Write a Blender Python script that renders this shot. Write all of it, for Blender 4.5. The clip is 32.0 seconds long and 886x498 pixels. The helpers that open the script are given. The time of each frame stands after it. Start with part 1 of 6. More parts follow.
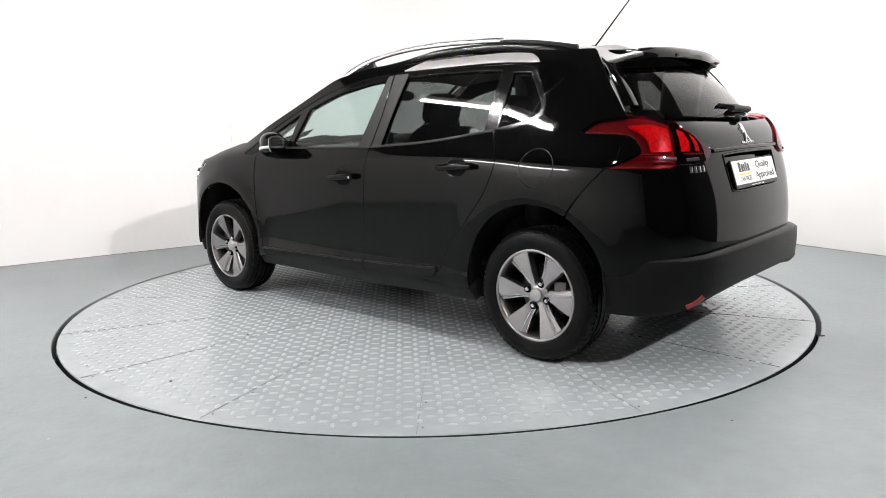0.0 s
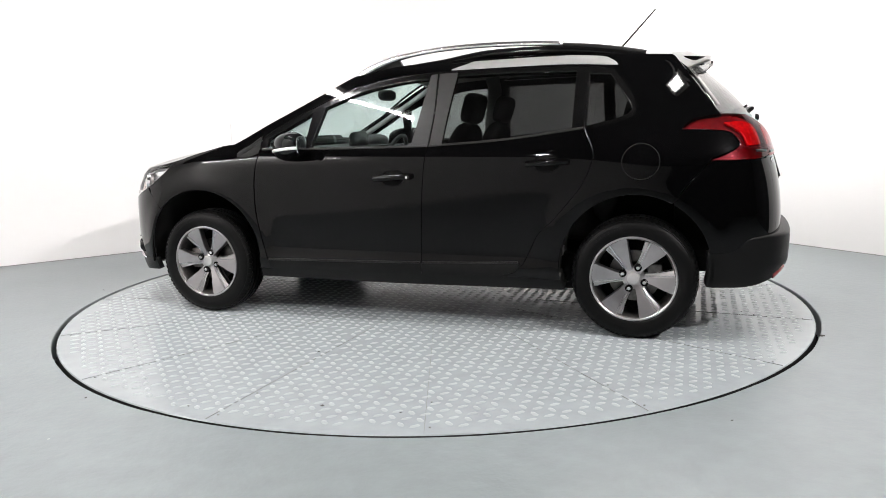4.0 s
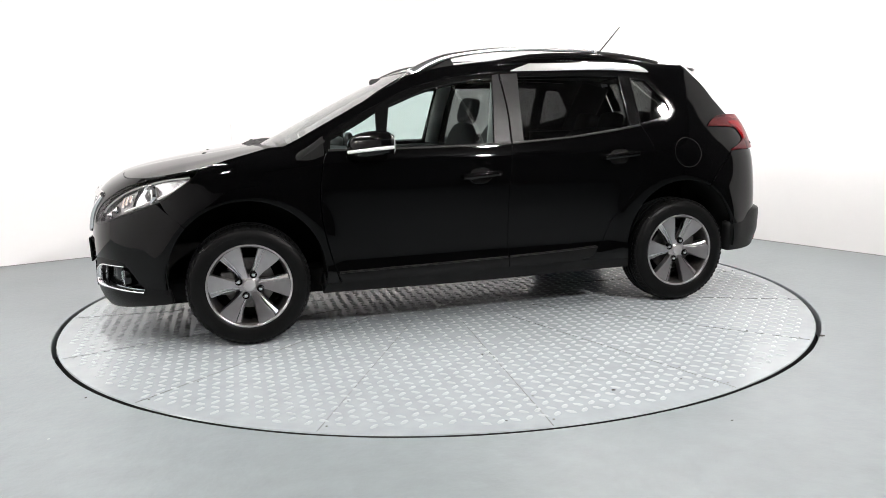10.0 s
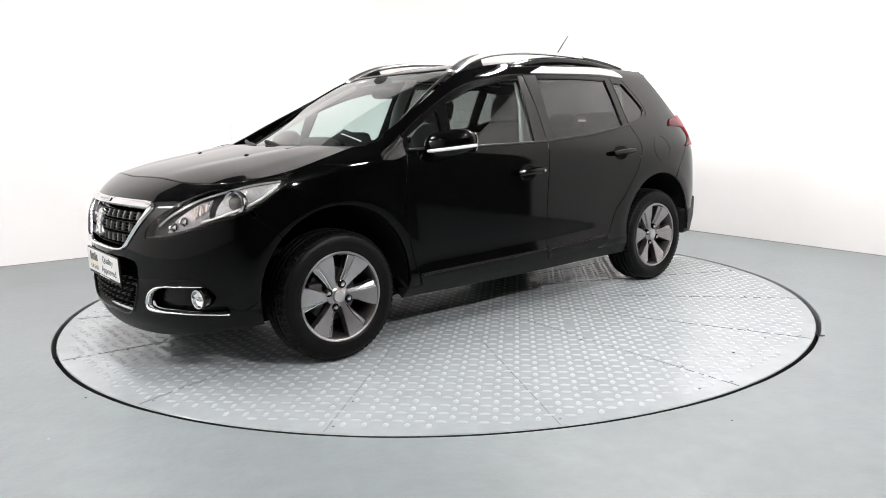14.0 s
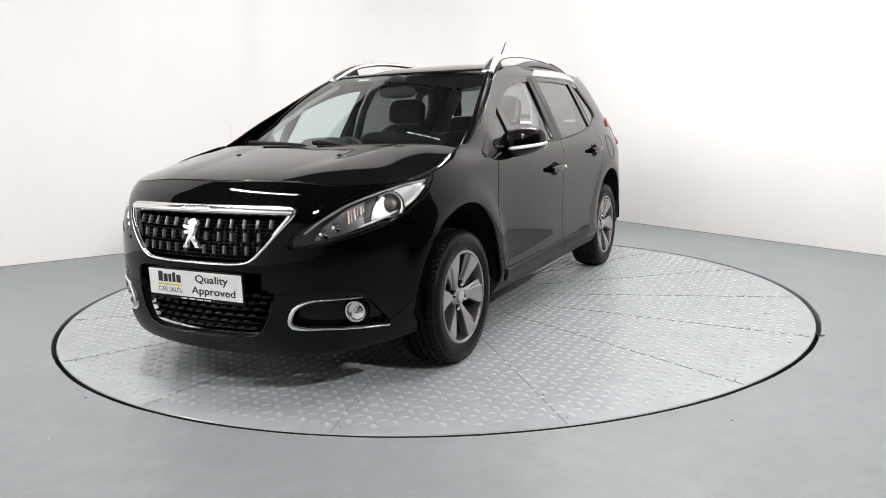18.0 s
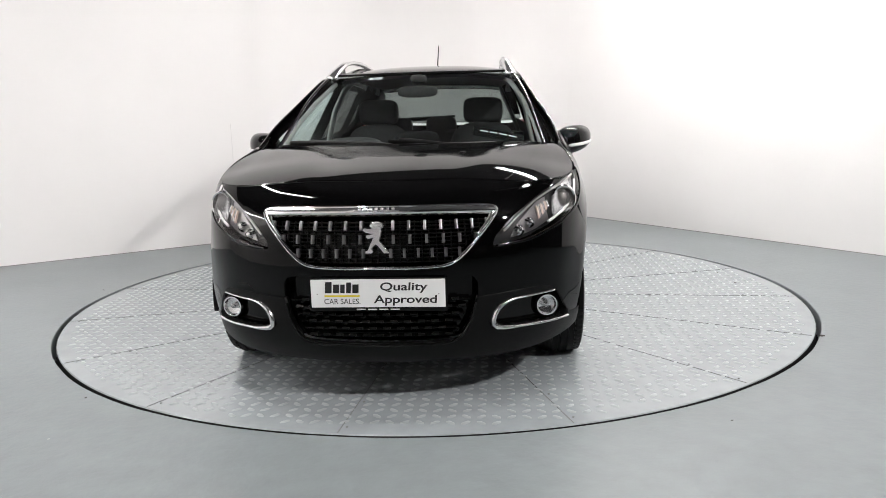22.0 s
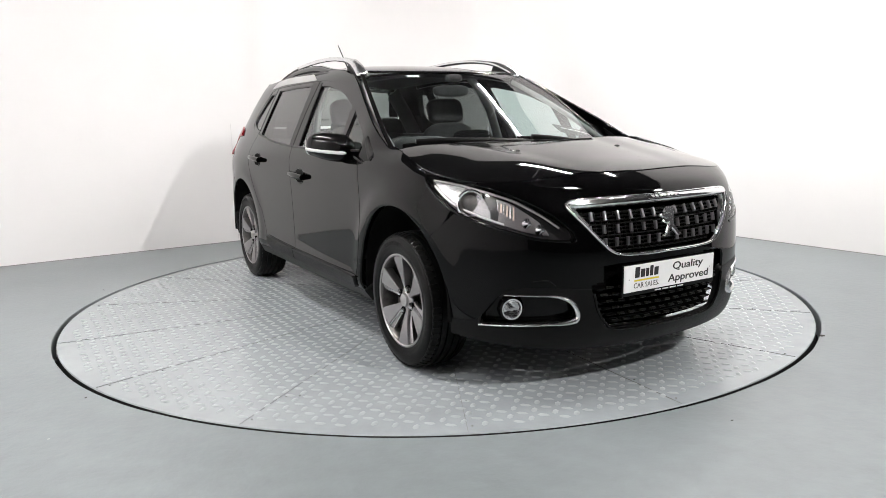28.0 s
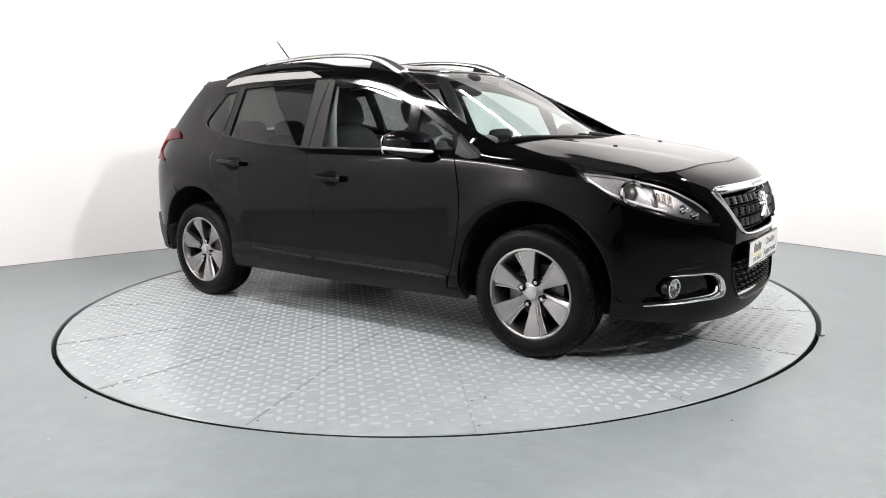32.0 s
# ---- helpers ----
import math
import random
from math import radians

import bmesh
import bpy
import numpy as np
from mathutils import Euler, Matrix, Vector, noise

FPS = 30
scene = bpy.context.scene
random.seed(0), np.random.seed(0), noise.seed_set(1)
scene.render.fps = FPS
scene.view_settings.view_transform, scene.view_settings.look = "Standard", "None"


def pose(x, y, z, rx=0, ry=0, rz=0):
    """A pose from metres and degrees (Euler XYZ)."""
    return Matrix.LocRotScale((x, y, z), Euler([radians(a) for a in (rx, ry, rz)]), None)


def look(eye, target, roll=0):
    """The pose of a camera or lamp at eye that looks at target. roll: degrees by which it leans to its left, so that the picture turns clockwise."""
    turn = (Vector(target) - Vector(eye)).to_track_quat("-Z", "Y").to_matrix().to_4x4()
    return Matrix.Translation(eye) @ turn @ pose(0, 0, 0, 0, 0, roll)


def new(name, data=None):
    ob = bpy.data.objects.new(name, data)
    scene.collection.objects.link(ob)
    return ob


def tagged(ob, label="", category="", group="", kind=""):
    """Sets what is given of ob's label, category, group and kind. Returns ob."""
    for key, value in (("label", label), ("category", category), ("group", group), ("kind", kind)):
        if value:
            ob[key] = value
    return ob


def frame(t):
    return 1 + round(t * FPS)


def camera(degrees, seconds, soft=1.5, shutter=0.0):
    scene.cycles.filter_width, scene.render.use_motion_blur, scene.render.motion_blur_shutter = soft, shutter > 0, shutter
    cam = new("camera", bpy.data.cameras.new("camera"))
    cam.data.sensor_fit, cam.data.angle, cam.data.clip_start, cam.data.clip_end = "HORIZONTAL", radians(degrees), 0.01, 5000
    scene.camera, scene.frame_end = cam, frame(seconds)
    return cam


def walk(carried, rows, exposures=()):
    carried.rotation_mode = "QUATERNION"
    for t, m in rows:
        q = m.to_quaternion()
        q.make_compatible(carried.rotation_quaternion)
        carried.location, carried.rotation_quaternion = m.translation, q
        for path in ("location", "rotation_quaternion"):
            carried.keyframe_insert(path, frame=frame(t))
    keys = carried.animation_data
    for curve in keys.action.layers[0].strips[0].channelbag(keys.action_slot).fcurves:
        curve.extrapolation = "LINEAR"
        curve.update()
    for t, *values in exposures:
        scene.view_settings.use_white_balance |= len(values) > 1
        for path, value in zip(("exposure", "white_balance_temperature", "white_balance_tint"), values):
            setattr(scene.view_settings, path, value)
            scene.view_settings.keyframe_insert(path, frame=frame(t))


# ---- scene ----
cam = camera(62.46, 32.0, soft=0.65)
EYE = Vector((0.0, -4.766, 1.117))
PAN, TILT = radians(0.576), radians(-9.84)
AHEAD = Vector((math.sin(PAN) * math.cos(TILT), math.cos(PAN) * math.cos(TILT), math.sin(TILT)))
VIEW = look(EYE, EYE + AHEAD, roll=-1.47)
walk(cam, [(0.0, VIEW), (32.0, VIEW)], exposures=[(0.0, 0.26), (6.0, 0.34), (12.0, 0.36), (17.0, 0.14), (22.0, 0.0), (26.0, 0.06), (29.0, 0.22), (32.0, 0.31)])

# ---- world and light ----
world = bpy.data.worlds.new("world")
world.use_nodes = True
scene.world = world
world.node_tree.nodes["Background"].inputs[0].default_value = (0.75, 0.87, 1.0, 1)
world.node_tree.nodes["Background"].inputs[1].default_value = 0.02
scene.view_settings.exposure = 0.0

# the two white walls meet square; the room's own axes follow them
ROOM = Matrix.Translation((1.19, 4.45, 0)) @ Matrix.Rotation(radians(32.2), 4, "Z")


# ---- materials ----
def nodes_of(name):
    m = bpy.data.materials.new(name)
    m.use_nodes = True
    n = m.node_tree.nodes
    return m, n, m.node_tree.links, n["Principled BSDF"]


def mat(name, color, rough=0.5, metal=0.0, spec=0.5, vary=0.0, scale=8.0, bump=0.0, bscale=60.0,
        coat=0.0, rvary=0.0, transmission=0.0, ior=1.5, emit=0.0, alpha=1.0):
    m, n, l, b = nodes_of(name)
    c = (*color, 1)
    b.inputs["Base Color"].default_value = c
    b.inputs["Roughness"].default_value = rough
    b.inputs["Metallic"].default_value = metal
    b.inputs["Specular IOR Level"].default_value = spec
    b.inputs["Coat Weight"].default_value = coat
    b.inputs["Coat Roughness"].default_value = 0.02
    b.inputs["Transmission Weight"].default_value = transmission
    b.inputs["IOR"].default_value = ior
    if emit:
        b.inputs["Emission Color"].default_value = c
        b.inputs["Emission Strength"].default_value = emit
    if vary or bump or rvary:
        tc = n.new("ShaderNodeTexCoord")
        big = n.new("ShaderNodeTexNoise")
        big.inputs["Scale"].default_value = scale
        big.inputs["Detail"].default_value = 6
        l.new(tc.outputs["Object"], big.inputs["Vector"])
        if vary:
            r = n.new("ShaderNodeValToRGB")
            lo = [max(0, v * (1 - vary)) for v in color]
            hi = [min(1, v * (1 + vary)) for v in color]
            r.color_ramp.elements[0].position, r.color_ramp.elements[1].position = 0.3, 0.7
            r.color_ramp.elements[0].color, r.color_ramp.elements[1].color = (*lo, 1), (*hi, 1)
            l.new(big.outputs["Fac"], r.inputs[0])
            l.new(r.outputs[0], b.inputs["Base Color"])
        if rvary:
            mr = n.new("ShaderNodeMapRange")
            mr.inputs["To Min"].default_value = max(0.0, rough - rvary)
            mr.inputs["To Max"].default_value = min(1.0, rough + rvary)
            l.new(big.outputs["Fac"], mr.inputs[0])
            l.new(mr.outputs[0], b.inputs["Roughness"])
        if bump:
            fine = n.new("ShaderNodeTexNoise")
            fine.inputs["Scale"].default_value = bscale
            fine.inputs["Detail"].default_value = 4
            l.new(tc.outputs["Object"], fine.inputs["Vector"])
            bp = n.new("ShaderNodeBump")
            bp.inputs["Strength"].default_value = 1.0
            bp.inputs["Distance"].default_value = bump
            l.new(fine.outputs["Fac"], bp.inputs["Height"])
            l.new(bp.outputs[0], b.inputs["Normal"])
    return m


def floor_paint(name, color, dark, speck, rough=0.28, rvary=0.1, spec=0.4, relief=0.004):
    """Worn gloss floor paint: broad mottling, scuffs, small chips and rolled relief."""
    m, n, l, b = nodes_of(name)
    tc = n.new("ShaderNodeTexCoord")
    big = n.new("ShaderNodeTexNoise")
    big.inputs["Scale"].default_value, big.inputs["Detail"].default_value = 0.9, 8
    big.inputs["Roughness"].default_value = 0.62
    mid = n.new("ShaderNodeTexNoise")
    mid.inputs["Scale"].default_value, mid.inputs["Detail"].default_value = 9, 6
    chip = n.new("ShaderNodeTexVoronoi")
    chip.inputs["Scale"].default_value = 3.2
    chip.inputs["Randomness"].default_value = 1.0
    for t in (big, mid, chip):
        l.new(tc.outputs["Object"], t.inputs["Vector"])
    ramp = n.new("ShaderNodeValToRGB")
    ramp.color_ramp.elements[0].position, ramp.color_ramp.elements[1].position = 0.34, 0.66
    ramp.color_ramp.elements[0].color, ramp.color_ramp.elements[1].color = (*dark, 1), (*color, 1)
    l.new(big.outputs["Fac"], ramp.inputs[0])
    mix = n.new("ShaderNodeMixRGB")
    mix.blend_type = "OVERLAY"
    mix.inputs[0].default_value = 0.16
    l.new(ramp.outputs[0], mix.inputs[1])
    l.new(mid.outputs["Fac"], mix.inputs[2])
    spots = n.new("ShaderNodeMapRange")
    spots.inputs["From Min"].default_value, spots.inputs["From Max"].default_value = 0.014, 0.022
    spots.inputs["To Min"].default_value, spots.inputs["To Max"].default_value = 1.0, 0.0
    l.new(chip.outputs["Distance"], spots.inputs[0])
    mix2 = n.new("ShaderNodeMixRGB")
    l.new(spots.outputs[0], mix2.inputs[0])
    l.new(mix.outputs[0], mix2.inputs[1])
    mix2.inputs[2].default_value = (*speck, 1)
    l.new(mix2.outputs[0], b.inputs["Base Color"])
    mr = n.new("ShaderNodeMapRange")
    mr.inputs["To Min"].default_value, mr.inputs["To Max"].default_value = rough - rvary * 0.7, rough + rvary * 1.3
    l.new(mid.outputs["Fac"], mr.inputs[0])
    l.new(mr.outputs[0], b.inputs["Roughness"])
    b.inputs["Specular IOR Level"].default_value = spec
    fine = n.new("ShaderNodeTexNoise")
    fine.inputs["Scale"].default_value, fine.inputs["Detail"].default_value = 28, 4
    l.new(tc.outputs["Object"], fine.inputs["Vector"])
    bp = n.new("ShaderNodeBump")
    bp.inputs["Strength"].default_value, bp.inputs["Distance"].default_value = 0.5, relief
    l.new(fine.outputs["Fac"], bp.inputs["Height"])
    l.new(bp.outputs[0], b.inputs["Normal"])
    return m


PAINT = mat("black car paint", (0.001, 0.001, 0.0011), rough=0.03, spec=0.235, bump=0.00001, bscale=900)
GLOSS = mat("gloss black plastic", (0.003, 0.003, 0.003), spec=0.25, rough=0.1, vary=0.2)
PLASTIC = mat("grained black plastic", (0.004, 0.004, 0.004), spec=0.16, rough=0.4, vary=0.15, scale=30, bump=0.0003, bscale=700)
TRIMBLACK = mat("satin window trim", (0.014, 0.0135, 0.0135), spec=0.18, rough=0.36, vary=0.12, scale=20)
RUBBER = mat("tyre rubber", (0.0026, 0.0026, 0.0026), spec=0.13, rough=0.42, vary=0.25, scale=25, bump=0.0004, bscale=300)
GREYRUBBER = mat("worn rubber print", (0.0046, 0.0046, 0.0046), spec=0.15, rough=0.55, vary=0.2)
SEAL = mat("rubber seal", (0.005, 0.005, 0.005), spec=0.2, rough=0.5, vary=0.2)
WELL = mat("wheel well liner", (0.006, 0.006, 0.006), rough=0.95, spec=0.1, vary=0.3)
REFLECTOR = mat("silvered reflector", (0.70, 0.70, 0.71), rough=0.24, metal=0.75, vary=0.06, scale=60)
CHROME = mat("chrome", (0.86, 0.86, 0.87), rough=0.09, metal=1.0, rvary=0.03)
SATIN = mat("satin aluminium trim", (0.78, 0.78, 0.79), rough=0.22, metal=1.0, rvary=0.05, scale=20)
BLADE = mat("dull silver grille blade", (0.19, 0.19, 0.195), rough=0.36, metal=1.0, rvary=0.05, scale=20)
REDDULL = mat("dull red reflector", (0.19, 0.02, 0.02), rough=0.3, vary=0.2, scale=60)
PANELPAINT = mat("white panel paint", (0.82, 0.805, 0.80), rough=0.7, vary=0.01, scale=4)
PALEGREY = mat("pale joint filler", (0.60, 0.588, 0.585), rough=0.8, vary=0.1, scale=20)
GRIME = mat("dark grit", (0.035, 0.03, 0.028), rough=0.8, vary=0.3, scale=90)
LAMPGREY = mat("dark grey lamp housing", (0.045, 0.045, 0.046), rough=0.3, metal=0.6, vary=0.08, scale=40)
SILVERPAINT = mat("silver painted trim", (0.46, 0.455, 0.455), rough=0.3, metal=0.6, vary=0.05, scale=15)
ALLOY = mat("grey alloy", (0.40, 0.385, 0.39), rough=0.3, metal=1.0, vary=0.03, scale=30)
ALLOYCUT = mat("bright machined alloy", (0.66, 0.65, 0.655), rough=0.2, metal=1.0, vary=0.06, scale=30)
STEEL = mat("brake steel", (0.13, 0.125, 0.12), rough=0.4, metal=0.9, vary=0.25, scale=40)
GLASS = mat("clear car glass", (0.57, 0.72, 0.69), rough=0.0, transmission=1.0, ior=1.001, coat=1.0)
DARKTINT = mat("dark rear glass", (0.075, 0.082, 0.079), rough=0.0, transmission=1.0, ior=1.001, coat=0.7)
TINT = mat("privacy glass", (0.038, 0.040, 0.039), rough=0.0, transmission=1.0, ior=1.001, coat=1.0)
LENS = mat("lamp lens", (0.95, 0.95, 0.96), rough=0.0, transmission=1.0, ior=1.01, coat=0.6)
REDBOWL = mat("dark red lamp bowl", (0.10, 0.005, 0.007), rough=0.35, vary=0.3, scale=30)
REDLENS = mat("red lamp lens", (0.30, 0.005, 0.010), rough=0.02, transmission=1.0, ior=1.01, coat=0.8)
REDCORE = mat("red reflector", (0.50, 0.016, 0.018), rough=0.25, vary=0.3, scale=60)
CLOTH = mat("dark seat cloth", (0.014, 0.014, 0.0145), rough=0.9, vary=0.3, scale=40, bump=0.0006, bscale=400)
CABIN = mat("dark cabin plastic", (0.022, 0.022, 0.0225), rough=0.6, vary=0.2, scale=20, bump=0.0002, bscale=500)
LINER = mat("pale pillar lining", (0.28, 0.28, 0.274), rough=0.8, vary=0.08)
PLATE = mat("white plate acrylic", (0.90, 0.90, 0.89), rough=0.25, vary=0.03, scale=10)
INK = mat("black plate print", (0.012, 0.012, 0.012), rough=0.4, vary=0.1)
YELLOW = mat("yellow plate print", (0.78, 0.62, 0.04), rough=0.4, vary=0.08)
PALEINK = mat("white print", (0.7, 0.7, 0.7), rough=0.5, vary=0.05)
AMBER = mat("amber indicator bulb", (0.75, 0.62, 0.55), rough=0.2, vary=0.1)
DISCPAINT = floor_paint("turntable floor paint", (0.38, 0.413, 0.428), (0.35, 0.382, 0.397), (0.06, 0.05, 0.045), 0.19, 0.04, 0.48, 0.0012)
FLOORPAINT = floor_paint("grey floor paint", (0.27, 0.299, 0.308), (0.235, 0.262, 0.270), (0.42, 0.45, 0.45), 0.35, 0.08, 0.28, 0.0035)
TREADPAINT = floor_paint("worn tread paint", (0.405, 0.438, 0.452), (0.365, 0.396, 0.41), (0.30, 0.30, 0.29), 0.28, 0.05, 0.32, 0.0012)
GAP = mat("dark turntable gap", (0.008, 0.008, 0.008), rough=0.9, spec=0.1, vary=0.3)
WALLPAINT = mat("white wall paint", (0.83, 0.815, 0.81), rough=0.7, vary=0.02, scale=1.2, bump=0.0006, bscale=35)
DARKWALL = mat("dark workshop wall", (0.035, 0.035, 0.038), rough=0.8, vary=0.2, scale=1.5, bump=0.001, bscale=30)
CEILING = mat("grey ceiling", (0.04, 0.04, 0.042), rough=0.85, vary=0.15, scale=1.5, bump=0.001, bscale=20)
LAMPWHITE = mat("white lamp housing", (0.75, 0.75, 0.74), rough=0.4, vary=0.05)
TUBES = {n: mat("lit tube", (1.0, 0.968, 0.952), rough=0.4, emit=n) for n in (200.0, 300.0, 340.0)}
FLOODS = {n: mat("lit lamp face", (1.0, 0.968, 0.952), rough=0.4, emit=n) for n in (300.0, 420.0, 600.0, 4400.0)}


# ---- helpers of this scene ----
def part(name, data, material, parent, label=""):
    """Links a bmesh or a mesh as one mesh object under a thing or a part."""
    me = data
    if not isinstance(data, bpy.types.Mesh):
        me = bpy.data.meshes.new(name)
        data.to_mesh(me)
        data.free()
    if not me.materials:
        me.materials.append(material)
    ob = new(name, me)
    ob.parent = parent
    if me.materials[0] in (GLASS, LENS, REDLENS):
        ob.visible_shadow = False
    return tagged(ob, label)


def mesh_of(name, verts, faces, smooth=True, normals=None):
    me = bpy.data.meshes.new(name)
    me.from_pydata([tuple(map(float, v)) for v in verts], [], [tuple(map(int, f)) for f in faces])
    me.polygons.foreach_set("use_smooth", [smooth] * len(me.polygons))
    me.update()
    if normals is not None:
        me.normals_split_custom_set_from_vertices([tuple(map(float, v)) for v in normals])
    return me


def box(bm, x0, y0, z0, x1, y1, z1, bevel=0.0, m=None):
    """A bevelled box added to bm."""
    g = bmesh.ops.create_cube(bm, size=1.0)["verts"]
    for v in g:
        v.co = Vector((x0 + (v.co.x + 0.5) * (x1 - x0), y0 + (v.co.y + 0.5) * (y1 - y0), z0 + (v.co.z + 0.5) * (z1 - z0)))
        if m is not None:
            v.co = m @ v.co
    if bevel:
        e = {e for v in g for e in v.link_edges}
        bmesh.ops.bevel(bm, geom=list(e), offset=bevel, segments=2, affect="EDGES", profile=0.7)
    return bm


def spl(xs, ys):
    """A natural cubic spline through the points, straight beyond its ends."""
    x, y = np.array(xs, float), np.array(ys, float)
    if x[0] > x[-1]:
        x, y = x[::-1], y[::-1]
    k = len(x)
    h = np.diff(x)
    a = np.eye(k)
    r = np.zeros(k)
    for i in range(1, k - 1):
        a[i, i - 1:i + 2] = h[i - 1], 2 * (h[i - 1] + h[i]), h[i]
        r[i] = 3 * ((y[i + 1] - y[i]) / h[i] - (y[i] - y[i - 1]) / h[i - 1])
    c = np.linalg.solve(a, r)
    b = np.diff(y) / h - h * (2 * c[:-1] + c[1:]) / 3
    d = np.diff(c) / (3 * h)

    def f(q):
        q = np.asarray(q, float)
        i = np.clip(np.searchsorted(x, q) - 1, 0, k - 2)
        u = np.clip(q, x[0], x[-1]) - x[i]
        v = y[i] + u * (b[i] + u * (c[i] + u * d[i]))
        lo = np.minimum(q - x[0], 0) * b[0]
        hi = np.maximum(q - x[-1], 0) * (b[-1] + h[-1] * (2 * c[-2] + h[-1] * 3 * d[-1]))
        return v + lo + hi
    return f


def step(a, b, q):
    u = np.clip((np.asarray(q, float) - a) / (b - a), 0, 1)
    return u * u * u * (u * (6 * u - 15) + 10)


def smooth_line(pts, gap=0.02, closed=False):
    """Catmull-Rom through the points, resampled at about the given gap."""
    p = np.array(pts, float)
    if len(p) == 2 and not closed:
        k = max(1, int(np.ceil(np.linalg.norm(p[1] - p[0]) / gap)))
        return [p[0] + (p[1] - p[0]) * i / k for i in range(k + 1)]
    out = []
    n = len(p)
    for i in range(n if closed else n - 1):
        if closed:
            a, b, c, d = (p[(i + j) % n] for j in (-1, 0, 1, 2))
        else:
            b, c = p[i], p[i + 1]
            a = p[i - 1] if i else 2 * b - c
            d = p[i + 2] if i + 2 < n else 2 * c - b
        k = max(2, int(np.ceil(np.linalg.norm(c - b) / gap)))
        for q in range(k):
            t = q / k
            out.append(0.5 * (2 * b + (c - a) * t + (2 * a - 5 * b + 4 * c - d) * t * t + (3 * b - a - 3 * c + d) * t ** 3))
    if not closed:
        out.append(p[-1])
    return out


def loop(*segs, gap=0.02):
    """A closed outline from segments that meet at corners."""
    out = []
    for i, s in enumerate(segs):
        nxt = segs[(i + 1) % len(segs)][0]
        q = smooth_line(s, gap)
        if np.linalg.norm(np.array(q[-1]) - np.array(nxt)) < 1e-6:
            q = q[:-1]
        out += q
    return out


def arc(cx, cz, r, a0, a1, n=24):
    return [(cx + r * math.cos(radians(a0 + (a1 - a0) * i / n)), cz + r * math.sin(radians(a0 + (a1 - a0) * i / n))) for i in range(n + 1)]


def inside(poly, q):
    """Which of the points q lie in the outline."""
    p = np.array(poly)
    x, y = q[:, 0], q[:, 1]
    res = np.zeros(len(q), bool)
    j = len(p) - 1
    for i in range(len(p)):
        if p[i, 1] != p[j, 1]:
            hit = ((p[i, 1] > y) != (p[j, 1] > y)) & (x < (p[j, 0] - p[i, 0]) * (y - p[i, 1]) / (p[j, 1] - p[i, 1]) + p[i, 0])
            res ^= hit
        j = i
    return res


def fill(outer, holes, gap):
    """Triangles inside an outline with holes, with a grid of points within."""
    from mathutils.geometry import delaunay_2d_cdt
    rings = [list(map(tuple, outer))] + [list(map(tuple, h)) for h in holes]
    pts, edges = [], []
    for r in rings:
        k = len(pts)
        pts += r
        edges += [(k + i, k + (i + 1) % len(r)) for i in range(len(r))]
    b = np.array(pts)
    lo, hi = b.min(0), b.max(0)
    gx = np.arange(lo[0] + gap / 2, hi[0], gap)
    gy = np.arange(lo[1] + gap / 2, hi[1], gap * 0.87)
    q = np.array([(x + (gap / 2 if i % 2 else 0), y) for i, y in enumerate(gy) for x in gx]).reshape(-1, 2)
    if len(q):
        q = q[inside(outer, q)]
        for h in holes:
            q = q[~inside(h, q)]
        if len(q):
            keep = np.ones(len(q), bool)
            for i in range(0, len(q), 500):
                d = np.linalg.norm(q[i:i + 500, None] - b[None], axis=2).min(1)
                keep[i:i + 500] = d > gap * 0.45
            q = q[keep]
    allp = [Vector(p) for p in pts] + [Vector(p) for p in q]
    co, _, faces, *_ = delaunay_2d_cdt(allp, edges, [], 0, 1e-5)
    co = np.array([tuple(c) for c in co])
    good = []
    cen = np.array([co[list(f)].mean(0) for f in faces]).reshape(-1, 2)
    ok = inside(outer, cen)
    for h in holes:
        ok &= ~inside(h, cen)
    for f, k in zip(faces, ok):
        if k:
            a = co[list(f)]
            area = (a[1, 0] - a[0, 0]) * (a[2, 1] - a[0, 1]) - (a[2, 0] - a[0, 0]) * (a[1, 1] - a[0, 1])
            good.append(tuple(f) if area > 0 else tuple(f)[::-1])
    return co, good


def normals_at(surface, q, e=0.004):
    a = surface(q + [e, 0]) - surface(q - [e, 0])
    b = surface(q + [0, e]) - surface(q - [0, e])
    n = np.cross(a, b)
    return n / np.maximum(np.linalg.norm(n, axis=1, keepdims=True), 1e-9)


